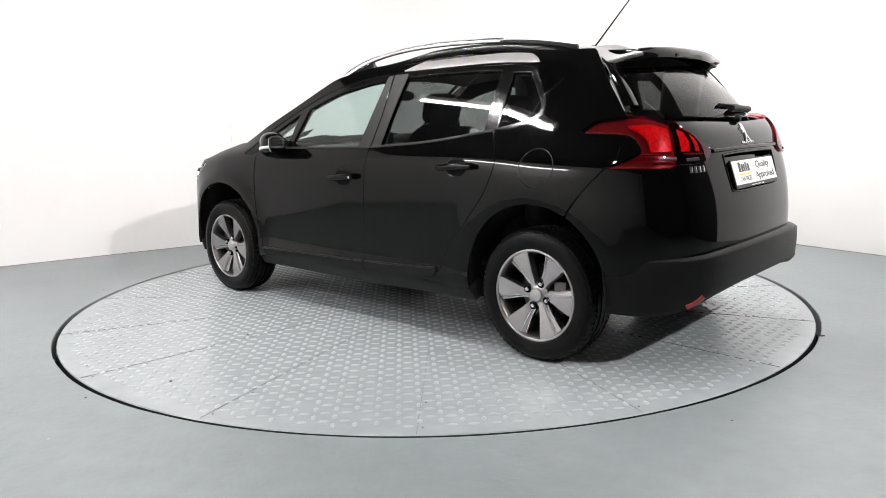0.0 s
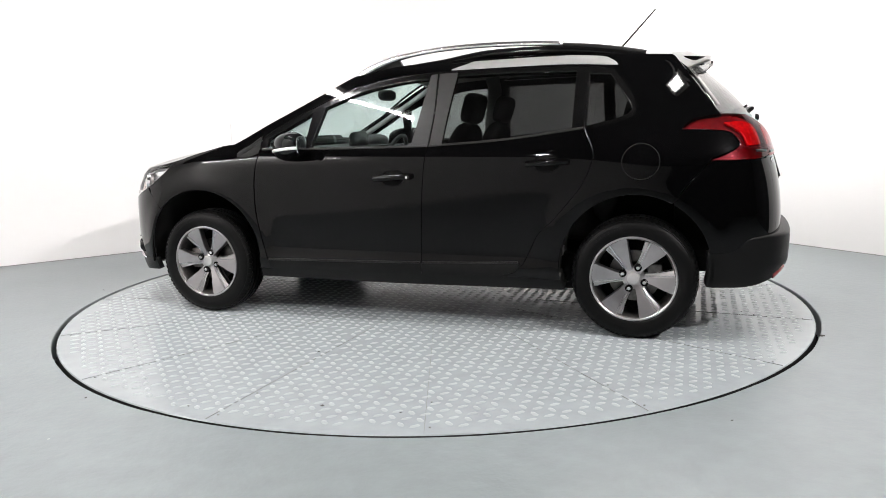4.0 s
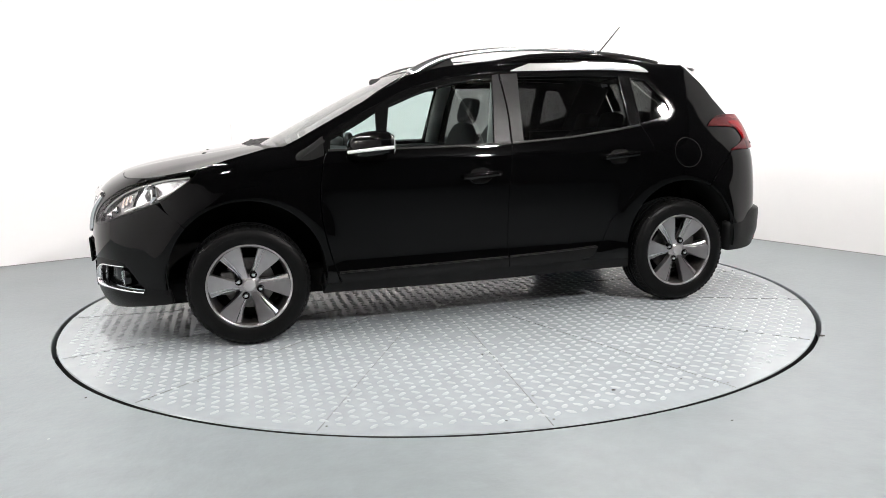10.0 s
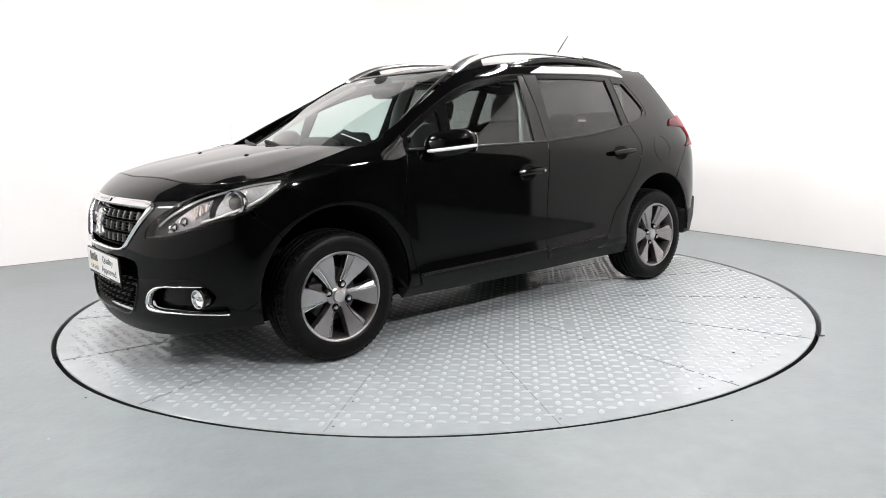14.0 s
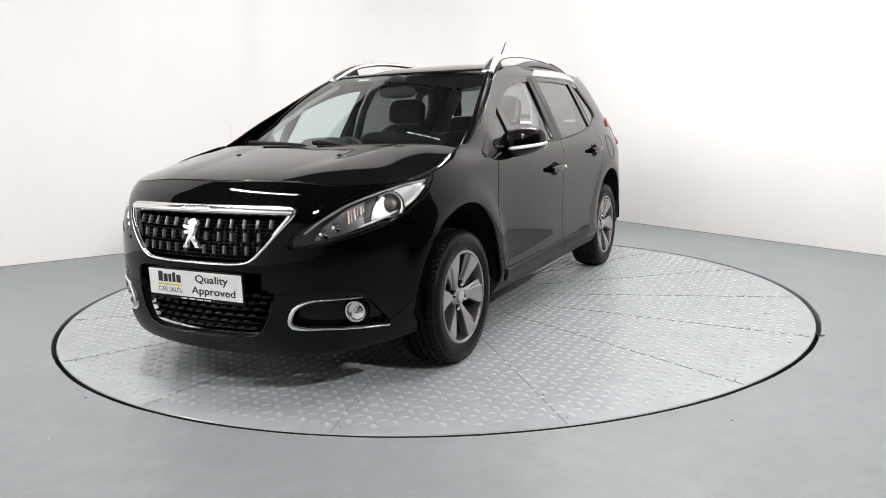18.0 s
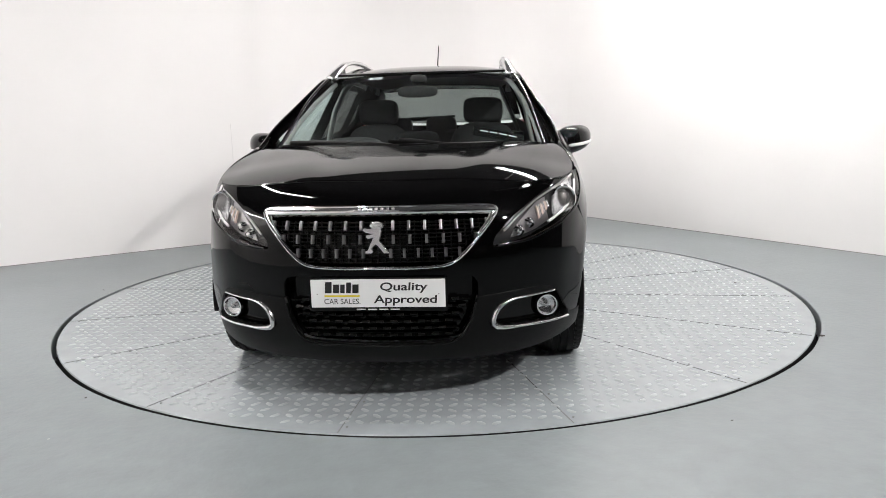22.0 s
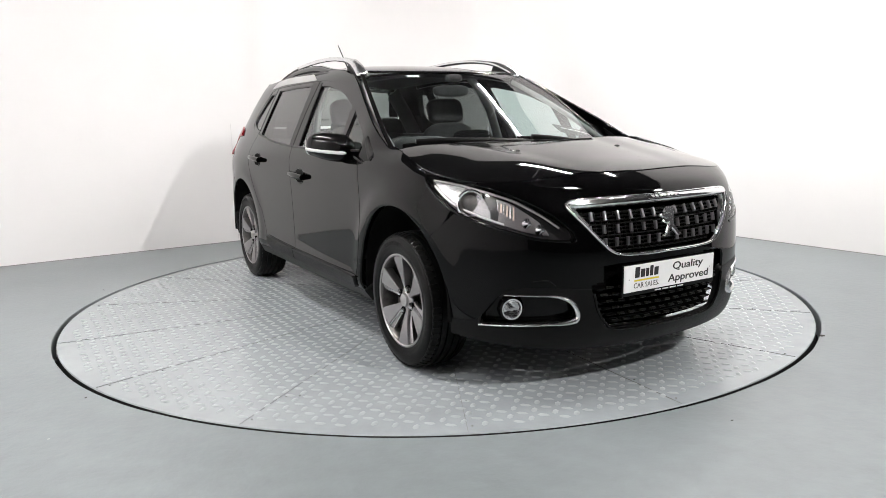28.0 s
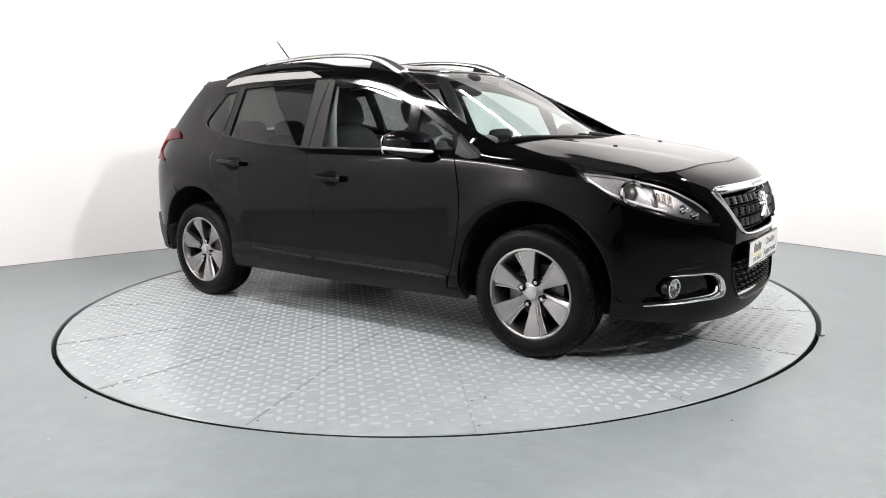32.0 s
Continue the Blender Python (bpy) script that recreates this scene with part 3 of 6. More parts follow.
def turntable():
    top = new("turntable")
    me = lathe("deck", [(0.0, -0.002), (0.6, -0.002), (1.4, -0.002), (R_TABLE - 0.004, -0.002), (R_TABLE, -0.006), (R_TABLE, -0.06), (0.0, -0.06)], 192, "z")
    part("deck", me, DISCPAINT, top, "painted chequer-plate deck")
    # the deck's edge is near black: the gap's shade is put into its colour
    part("rim", lathe("rim", [(R_TABLE + 0.0015, -0.006), (R_TABLE + 0.003, -0.010), (R_TABLE + 0.003, -0.058), (R_TABLE + 0.0015, -0.060)], 192, "z"), GAP, top, "dark deck edge coloured as the shade in the gap")
    # raised lozenges of the chequer plate, set in turn
    verts, faces = [], []
    rnd = random.Random(4)
    pitch = 0.058
    k = int(R_TABLE / pitch) + 1
    for i in range(-k, k + 1):
        for j in range(-k, k + 1):
            x, y = i * pitch, j * pitch
            if math.hypot(x, y) > R_TABLE - 0.07 or rnd.random() < 0.02:
                continue
            a = radians(45 if (i + j) % 2 else -45)
            c, s = math.cos(a), math.sin(a)
            n = len(verts)
            h = 0.0024 + 0.0014 * rnd.random()
            for u, v, w in ((-0.024, 0, -0.002), (-0.012, -0.011, -0.002), (0.012, -0.011, -0.002), (0.024, 0, -0.002), (0.012, 0.011, -0.002), (-0.012, 0.011, -0.002), (-0.012, 0, h), (0.012, 0, h)):
                verts.append((x + u * c - v * s, y + u * s + v * c, w))
            faces += [(n, n + 1, n + 6), (n + 1, n + 2, n + 7, n + 6), (n + 2, n + 3, n + 7), (n + 3, n + 4, n + 7), (n + 4, n + 5, n + 6, n + 7), (n + 5, n, n + 6)]
    tread = part("tread", mesh_of("tread", verts, faces, True), TREADPAINT, top)
    tagged(tread, "worn raised chequer pattern", kind="stuff")
    # joints between the deck's plates
    for a in SEAMS:
        bm = bmesh.new()
        box(bm, 0.7, -0.0011, -0.01, R_TABLE - 0.01, 0.0011, 0.0002, m=Matrix.Rotation(radians(a), 4, "Z"))
        part("plate_joint", bm, SEAMGREY, top)
        for r in (2.2, 1.95):
            bm = bmesh.new()
            bmesh.ops.create_cone(bm, cap_ends=True, segments=10, radius1=0.005, radius2=0.004, depth=0.003)
            ob = part("screw", bm, SEAMGREY, top)
            ob.location = (r * math.cos(radians(a)) - 0.02 * math.sin(radians(a)), r * math.sin(radians(a)) + 0.02 * math.cos(radians(a)), 0.0)
    for x, y, r in SPECKS:
        part("dirt_speck", grit(r, x), GRIME, top).location = (x, y, 0.001)
    tagged(top, "round painted steel car turntable flush with the floor", "turntable")
    return top


SEAMGREY = mat("grimy plate joint", (0.19, 0.20, 0.20), rough=0.7, vary=0.3, scale=15)
SEAMS = [17.95 + 22.5 * i for i in range(16)]
table = turntable()

# ---- the car ----
car = new("car")
CAR_AT = (-0.057, -0.0425)
SF, SR = 1.38, 3.92
ARCH_F, ARCH_R = (SF, 0.355, 0.40), (SR, 0.37, 0.375)
tagged(car, "glossy black compact crossover car with silver roof rails on the turntable", "car")
body = part("inner_shell", bmesh.new(), WELL, car)

_half = [(0.0, 0.575), (0.136, 0.574), (0.245, 0.578), (0.297, 0.594), (0.345, 0.635), (0.40, 0.692), (0.452, 0.745), (0.478, 0.774), (0.470, 0.790), (0.42, 0.796), (0.25, 0.798), (0.0, 0.798)]
GRILLE = smooth_line(_half[:-1] + [(0.0, 0.798)] + [(-a, b) for a, b in _half[-2:0:-1]], 0.02, True)
LIGHT_LOW = [(1.158, 0.90), (1.112, 0.851), (0.991, 0.779), (0.83, 0.722), (0.70, 0.688), (0.60, 0.662), (0.462, 0.644)]
LIGHT_UP = [(0.462, 0.644), (0.462, 0.68), (0.55, 0.757), (0.72, 0.836), (0.954, 0.888), (1.158, 0.90)]
JOINT = [(0.955, 0.755), (1.007, 0.705), (1.06, 0.663), (1.09, 0.635)]
SPLIT = [(0.9815, 0.3201), (0.87, 0.322), (0.82, 0.36), (0.787, 0.40), (0.72, 0.456), (0.583, 0.465), (0.386, 0.452)]
B_GAP = [(2.836, 0.99), (2.818, 0.862), (2.799, 0.616), (2.793, 0.30)]
A_GAP = [(1.853, 0.292), (1.834, 0.347), (1.796, 0.489), (1.769, 0.645), (1.769, 0.8), (1.793, 0.934), (1.815, 0.985)]
C_GAP = [(3.664, 1.068), (3.713, 0.953), (3.699, 0.868), (3.654, 0.777), (3.594, 0.70), (3.518, 0.611), (3.44, 0.535), (3.394, 0.442), (3.348, 0.364), (3.25, 0.312)]
BELT_F = [(1.815, 0.985), (2.3, 0.984), (2.836, 0.99)]
BELT_R = [(2.836, 0.99), (3.2, 1.012), (3.45, 1.04), (3.664, 1.068)]
DLO_TOP = [(1.80, 1.0), (1.832, 1.075), (2.12, 1.228), (2.35, 1.322), (2.65, 1.378), (2.95, 1.392), (3.604, 1.388), (3.79, 1.365)]
DLO_END = [(3.79, 1.365), (3.88, 1.25), (3.915, 1.177), (3.9, 1.13), (3.83, 1.098), (3.664, 1.068)]
CLAW = [(4.276, 0.913), (4.359, 0.94), (4.427, 0.976), (4.41, 1.015), (4.36, 1.044), (4.14, 1.057)]
HATCH_EDGE = [(4.35, 1.118), (4.276, 1.209), (4.215, 1.285), (4.155, 1.361), (4.102, 1.429)]
ROOF_EDGE = [(4.102, 1.429), (3.95, 1.436), (3.6, 1.452), (3.2, 1.458), (2.9, 1.453), (2.6, 1.436), (2.42, 1.405)]
A_PILLAR = [(2.42, 1.405), (2.30, 1.372), (2.02, 1.228), (1.83, 1.13), (1.70, 1.062), (1.60, 1.015)]


def shift(pts, d):
    return [(a + d, b) for a, b in pts]


def paintwork(side):
    fender = loop([*arc(*ARCH_F, 136, -8.8)], [arc(*ARCH_F, 136, -8.8)[-1], (1.847, 0.294)], [(1.847, 0.294)] + shift(A_GAP, -0.006)[1:],
                  [(1.809, 0.985), (1.74, 1.0), (1.60, 1.014), (1.523, 1.010)], [(1.523, 1.010), (1.441, 0.990), (1.283, 0.950), (1.162, 0.905)],
                  [(1.162, 0.903), (1.116, 0.851), (0.995, 0.779), (0.974, 0.766)], [(0.974, 0.766)] + shift(JOINT, 0.004)[1:-1] + [arc(*ARCH_F, 136, -8.8)[0]])
    panel("front_wing", fender, wall, PAINT, car, side=side)
    fd = loop(shift(A_GAP, 0.003), BELT_F[:1] + BELT_F[1:2] + [(2.833, 0.99)], shift(B_GAP, -0.003), [(2.79, 0.30), (1.856, 0.292)])
    door = panel("front_door", fd, wall, PAINT, car, side=side)
    rd = loop(shift(B_GAP, 0.003)[::-1], [(2.839, 0.99)] + BELT_R[1:3] + [(3.661, 1.068)], shift(C_GAP, -0.003), [(3.247, 0.312), (2.796, 0.30)])
    rdoor = panel("rear_door", rd, wall, PAINT, car, side=side)
    quarter = loop(shift(C_GAP, 0.004), [(3.254, 0.312), (3.30, 0.305), arc(*ARCH_R, 190.8, 62)[0]], [*arc(*ARCH_R, 190.8, 62)],
                   [arc(*ARCH_R, 190.8, 62)[-1], (4.17, 0.797), (4.276, 0.913)], CLAW, [(4.14, 1.057), (4.208, 1.101), (4.35, 1.118)],
                   HATCH_EDGE, ROOF_EDGE, A_PILLAR, [(1.60, 1.015), (1.72, 1.003), (1.80, 1.0)], DLO_TOP, DLO_END)
    panel("body_side", quarter, wall, PAINT, car, side=side)
    sill = loop([(1.776, 0.288), (1.853, 0.286), (2.79, 0.296), (3.247, 0.306), (3.552, 0.298)], [(3.552, 0.298), (3.57, 0.24)], [(3.57, 0.24), (2.6, 0.228), (1.76, 0.235)], [(1.76, 0.235), (1.776, 0.288)])
    panel("sill", sill, wall, PLASTIC, car, side=side, depth=0.1)
    tr = loop([(1.838, 0.345), (2.3, 0.35), (2.79, 0.357)], [(2.79, 0.357), (2.79, 0.306)], [(2.79, 0.306), (1.858, 0.297)], [(1.858, 0.297), (1.838, 0.345)])
    panel("lower_trim", tr, wall, PLASTIC, door, side=side, out=0.012, depth=0.016, round_=0.005)
    tr = loop([(2.80, 0.358), (3.10, 0.367), (3.345, 0.379)], [(3.345, 0.379), (3.315, 0.338), (3.24, 0.318)], [(3.24, 0.318), (2.80, 0.306)], [(2.80, 0.306), (2.80, 0.358)])
    panel("lower_trim", tr, wall, PLASTIC, rdoor, side=side, out=0.012, depth=0.016, round_=0.005)
    strip("trim_ledge", [(1.842, 0.350), (2.3, 0.355), (2.787, 0.362)], wall, oval(0.012, 0.040, 10), TRIMBLACK, door, side=side)
    strip("trim_ledge", [(2.803, 0.363), (3.10, 0.372), (3.335, 0.383)], wall, oval(0.012, 0.040, 10), TRIMBLACK, rdoor, side=side)
    bu = loop([*arc(*ARCH_R, 60, 13)], [arc(*ARCH_R, 60, 13)[-1], (4.34, 0.456), (4.40, 0.467), (4.44, 0.495), (4.49, 0.52)], [(4.49, 0.52), (4.66, 0.53)],
              [(4.66, 0.53), (4.665, 0.64), (4.65, 0.756), (4.635, 0.833), (4.612, 0.905)], [(4.612, 0.905), (4.45, 0.905), (4.28, 0.905)],
              [(4.28, 0.905), (4.176, 0.795), arc(*ARCH_R, 60, 13)[0]])
    panel("rear_bumper_corner", bu, wall, PAINT, car, side=side)
    return door, rdoor


doors = {s: paintwork(s) for s in (1, -1)}


def shell(side):
    """Dark inner skin that backs the joints."""
    o = loop(arc(SF, 0.355, 0.43, 178, -8, 10) + [(1.87, 0.26), (3.46, 0.26)] + arc(SR, 0.37, 0.41, 192, 5, 10) + [(4.6, 0.5), (4.7, 0.95), (4.3, 1.02), (3.6, 1.0), (2.8, 0.95), (1.8, 0.93), (1.5, 0.92), (1.2, 0.86), (1.0, 0.74)])
    panel("inner_shell", o, wall, WELL, car, side=side, out=-0.03, gap=0.08, depth=0.004)


for s in (1, -1):
    shell(s)
bpy.data.objects.remove(body)

def meet(s):
    """Where the bonnet's skin meets the wall, this way round from the nose."""
    z = np.linspace(0.78, 1.0, 600)
    p = wall(np.stack([np.full(600, s), z], -1))
    return p[np.argmin(np.abs(p[:, 2] - hood(p[:, :2])[:, 2]))]


front_edge = [meet(s) for s in (0.0, 0.2, 0.36, 0.5, 0.62, 0.74, 0.86, 0.98)]
half = [(float(p[0]) - 0.004, float(max(p[1], 0.0))) for p in front_edge] + [(1.545, 0.787), (1.46, 0.795), (1.36, 0.790), (1.208, 0.767)]
half[0] = (half[0][0], 0.0)
BUMPER_TOP = [(0.0, float(front_edge[0][2]) - 0.004)] + [(s, float(p[2]) - 0.004) for s, p in zip((0.2, 0.36, 0.5, 0.62, 0.74, 0.86), front_edge[1:7])]
mirror = [(a, -b) for a, b in half[::-1]]
back = [(1.204, 0.762), (1.15, 0.74), (1.15, 0.66), (1.20, 0.45), (1.235, 0.2), (1.24, 0.0)]
HOOD_OUT = loop(mirror[:-1] + half, back, [(a, -b) for a, b in back[::-1]])
panel("bonnet", HOOD_OUT, hood, PAINT, car, gap=0.03, depth=0.012)


def mirrored(open_half):
    """Closes a half outline that starts and ends on the centre line."""
    h = [tuple(p) for p in open_half]
    while abs(h[-1][0]) < 1e-6 and len(h) > 1 and abs(h[-2][0]) < 1e-6:
        h.pop()
    return h + [(-a, b) for a, b in h[::-1] if abs(a) > 1e-6]


def chain(*segs, gap=0.02):
    out = []
    for s in segs:
        q = smooth_line(s, gap)
        out += q if not out else q[1:]
    return out


bumper_up = mirrored(chain(BUMPER_TOP, [BUMPER_TOP[-1], (0.88, 0.868)], [(0.88, 0.868), (0.716, 0.829), (0.546, 0.753), (0.458, 0.68)],
                           [(0.458, 0.68), (0.456, 0.638), (0.60, 0.655), (0.70, 0.681), (0.83, 0.715), (0.952, 0.752)],
                           [(0.952, 0.752)] + JOINT[1:-1] + [arc(*ARCH_F, 137, 185)[0]], arc(*ARCH_F, 137, 185), SPLIT,
                           [(0.386, 0.452), (0.386, 0.51)], [(0.386, 0.51), (0.33, 0.54), (0.0, 0.546)]))
bumper = panel("front_bumper", bumper_up, wall, PAINT, car, holes=[GRILLE], gap=0.03)
FOGHOLE = [(0.72, 0.436), (0.522, 0.428), (0.452, 0.39), (0.437, 0.322), (0.583, 0.312), (0.80, 0.303), (0.85, 0.31), (0.815, 0.39)]
low = mirrored(chain([(0.0, 0.262), (0.285, 0.272), (0.33, 0.306), (0.364, 0.37), (0.386, 0.448)], [(0.386, 0.448)] + [(a, b - 0.004) for a, b in SPLIT[::-1][1:]],
                     [(0.9815, 0.316), (0.99, 0.245)], [(0.99, 0.245), (0.8, 0.225), (0.55, 0.200), (0.3, 0.19), (0.0, 0.185)]))
fh = smooth_line(FOGHOLE, 0.02, True)
bumper_low = panel("front_bumper_skirt", low, wall, PLASTIC, car, holes=[fh, [(-a, b) for a, b in fh]], gap=0.03, depth=0.03)


def mirrored_y(h):
    h = [tuple(p) for p in h]
    return h + [(a, -b) for a, b in h[::-1] if abs(b) > 1e-6]


ROOF_OUT = mirrored_y(chain([(0.33, 0.0), (0.325, 0.2), (0.30, 0.4), (0.265, 0.530)], [(0.265, 0.530), (0.0, 0.562), (-0.4, 0.572), (-0.9, 0.566), (-1.25, 0.548), (-1.43, 0.525)], [(-1.43, 0.525), (-1.47, 0.3), (-1.48, 0.0)]))
panel("roof", ROOF_OUT, roof, PAINT, car, gap=0.05)
SCREEN_OUT = mirrored_y(chain([(1.24, 0.0), (1.2, 0.3), (1.1, 0.55), (0.98, 0.712)], [(0.98, 0.712), (0.75, 0.67), (0.5, 0.611), (0.262, 0.544)], [(0.262, 0.544), (0.298, 0.4), (0.32, 0.2), (0.328, 0.0)]))
screen_ob = panel("windscreen", SCREEN_OUT, screen, GLASS, car, gap=0.06, depth=0.004, label="clear laminated windscreen")
TAIL_OUT = mirrored_y(chain([(-1.50, 0.0), (-1.48, 0.3), (-1.435, 0.532)], [(-1.435, 0.532), (-1.479, 0.570), (-1.533, 0.603), (-1.587, 0.632), (-1.643, 0.658)], [(-1.643, 0.658), (-1.70, 0.58), (-1.775, 0.4), (-1.83, 0.2), (-1.848, 0.0)]))
panel("rear_window", TAIL_OUT, tailglass, DARKTINT, car, gap=0.05, depth=0.004, label="dark tinted rear window")
hatch = mirrored(chain([(0.0, 0.535), (0.4, 0.535), (0.62, 0.535)], [(0.62, 0.535), (0.62, 0.64), (0.634, 0.756), (0.648, 0.833), (0.672, 0.905)], [(0.672, 0.905), (0.66, 1.0), (0.65, 1.095)], [(0.65, 1.095), (0.4, 1.092), (0.0, 1.083)]))
RECESS = smooth_line([(0.28, 0.945), (0.315, 0.925), (0.295, 0.80), (0.25, 0.782), (0.0, 0.780), (-0.25, 0.782), (-0.295, 0.80), (-0.315, 0.925), (-0.28, 0.945), (0.0, 0.950)], 0.02, True)
tailgate = panel("tailgate", hatch, rear, PAINT, car, holes=[RECESS], gap=0.035)
panel("plate_recess", RECESS, rear, PAINT, tailgate, out=-0.04, gap=0.06, depth=0.004)
rb = mirrored(chain([(0.0, 0.535), (0.3, 0.532), (0.6, 0.525), (0.80, 0.52), (0.855, 0.49), (0.90, 0.462), (1.002, 0.450)], [(1.002, 0.450), (0.994, 0.37), (1.002, 0.287)], [(1.002, 0.287), (0.8, 0.288), (0.62, 0.325), (0.5, 0.365), (0.3, 0.388), (0.0, 0.395)]))
panel("rear_bumper", rb, rear_bumper, PLASTIC, car, gap=0.035, depth=0.07, round_=0.012)


# ---- windows and frames ----
def front_window(side, door):
    glass = loop([(2.80, 1.358), (2.65, 1.350), (2.40, 1.302), (2.173, 1.219)], [(2.173, 1.219), (2.12, 0.995)], [(2.12, 0.995), (2.74, 0.998)], [(2.74, 0.998), (2.77, 1.18), (2.80, 1.358)])
    tri = loop([(1.84, 1.052), (2.0, 1.135), (2.10, 1.192)], [(2.10, 1.192), (2.085, 0.995)], [(2.085, 0.995), (1.83, 0.992)], [(1.83, 0.992), (1.84, 1.052)])
    outer = loop([(1.802, 0.99)] + DLO_TOP[1:5] + [(2.832, 1.39)], [(2.832, 1.39), (2.845, 1.18), (2.833, 0.992)], [(2.833, 0.992), (2.3, 0.986), (1.802, 0.99)])
    panel("window_frame", outer, wall, GLOSS, door, holes=[glass, tri], side=side, out=-0.004, depth=0.03, gap=0.05)
    panel("window_glass", glass, wall, GLASS, door, side=side, out=-0.014, depth=0.003, gap=0.08, label="clear side window glass")
    panel("quarterlight", tri, wall, GLASS, door, side=side, out=-0.014, depth=0.003, gap=0.08, label="small fixed triangular window")
    cover = loop([(2.738, 0.997), (2.768, 1.18), (2.798, 1.376)], [(2.798, 1.376), (2.832, 1.381)], [(2.832, 1.381), (2.842, 1.18), (2.831, 0.997)], [(2.831, 0.997), (2.738, 0.997)])
    panel("pillar_cover", cover, wall, TRIMBLACK, door, side=side, out=-0.001, depth=0.006, gap=0.06)
    strip("belt_seal", [(1.82, 0.988), (2.3, 0.986), (2.832, 0.993)], wall, slab(0.012, 0.005), TRIMBLACK, door, side=side)


def rear_window(side, door):
    glass = loop([(2.945, 1.37), (3.3, 1.373), (3.60, 1.366)], [(3.60, 1.366), (3.60, 1.062)], [(3.60, 1.062), (3.3, 1.032), (2.905, 1.003)], [(2.905, 1.003), (2.92, 1.18), (2.945, 1.37)])
    outer = loop([(2.842, 1.39), (3.2, 1.395), (3.66, 1.384)], [(3.66, 1.384), (3.658, 1.068)], BELT_R[::-1][:1] and [(3.658, 1.068), (3.45, 1.042), (3.2, 1.014), (2.842, 0.992)], [(2.842, 0.992), (2.852, 1.18), (2.842, 1.39)])
    panel("window_frame", outer, wall, GLOSS, door, holes=[glass], side=side, out=-0.004, depth=0.03, gap=0.05)
    panel("window_glass", glass, wall, TINT, door, side=side, out=-0.014, depth=0.003, gap=0.08, label="dark tinted rear door glass")
    cover = loop([(2.908, 0.998), (2.924, 1.18), (2.949, 1.384)], [(2.949, 1.384), (2.848, 1.382)], [(2.848, 1.382), (2.855, 1.18), (2.845, 0.996)], [(2.845, 0.996), (2.908, 0.998)])
    panel("pillar_cover", cover, wall, TRIMBLACK, door, side=side, out=-0.001, depth=0.006, gap=0.06)
    strip("belt_seal", [(2.842, 0.993), (3.2, 1.015), (3.45, 1.043), (3.655, 1.07)], wall, slab(0.012, 0.005), TRIMBLACK, door, side=side)
    q = loop([(3.668, 1.35), (3.775, 1.343)], [(3.775, 1.343), (3.85, 1.245), (3.893, 1.177), (3.88, 1.143), (3.82, 1.115), (3.668, 1.082)], [(3.668, 1.082), (3.668, 1.35)])
    o = loop([(3.662, 1.386), (3.79, 1.366)], DLO_END, [(3.664, 1.068), (3.662, 1.386)])
    panel("quarter_frame", o, wall, GLOSS, car, holes=[q], side=side, out=-0.002, depth=0.03, gap=0.05)
    panel("quarter_glass", q, wall, TINT, car, side=side, out=-0.012, depth=0.003, gap=0.08, label="dark tinted quarter window")
    # satin trim over the rear door
    t = loop([(2.915, 1.398), (3.0, 1.425), (3.09, 1.446), (3.34, 1.452), (3.69, 1.434), (3.775, 1.412), (3.808, 1.386)], [(3.808, 1.386), (3.5, 1.402), (2.915, 1.398)])
    panel("roof_trim", t, wall, SILVERPAINT, car, side=side, out=0.006, depth=0.012, label="silver trim above the rear door")


for s in (1, -1):
    front_window(s, doors[s][0])
    rear_window(s, doors[s][1])
    strip("pillar_trim", [(1.66, 0.955), (1.72, 0.99), (1.80, 1.045)], wall, slab(0.03, 0.006), PLASTIC, car, side=s)
    tri = loop([(1.655, 0.945), (1.66, 0.975), (1.74, 1.02), (1.80, 1.06)], [(1.80, 1.06), (1.795, 0.965)], [(1.795, 0.965), (1.73, 0.945), (1.655, 0.945)])
    panel("mirror_base_trim", tri, wall, PLASTIC, car, side=s, out=0.004, depth=0.01)
# black bands round the windscreen and the bottom cowl
for s in (1, -1):
    strip("screen_edge", [(0.98, 0.706), (0.75, 0.664), (0.5, 0.605), (0.27, 0.54)], screen, slab(0.022, 0.005), GLOSS, car, side=s)
strip("screen_header", [(0.262, -0.54), (0.298, -0.4), (0.32, -0.2), (0.326, 0.0), (0.32, 0.2), (0.298, 0.4), (0.262, 0.54)], screen, slab(0.05, 0.003), GLOSS, car)
cowl = mirrored_y(chain([(1.30, 0.0), (1.26, 0.3), (1.19, 0.55), (1.13, 0.70)], [(1.13, 0.70), (1.0, 0.715)], [(1.0, 0.715), (1.085, 0.55), (1.18, 0.3), (1.215, 0.0)]))


def cowl_surface(q):
    p = screen(q)
    p[:, 2] = np.minimum(p[:, 2], 0) + HOODC(np.clip(q[:, 0], 1.15, 1.3)) - 0.035 * (np.abs(q[:, 1]) / 0.7) ** 3 - 0.008
    return p


panel("cowl", cowl, cowl_surface, PLASTIC, car, gap=0.05, depth=0.02)


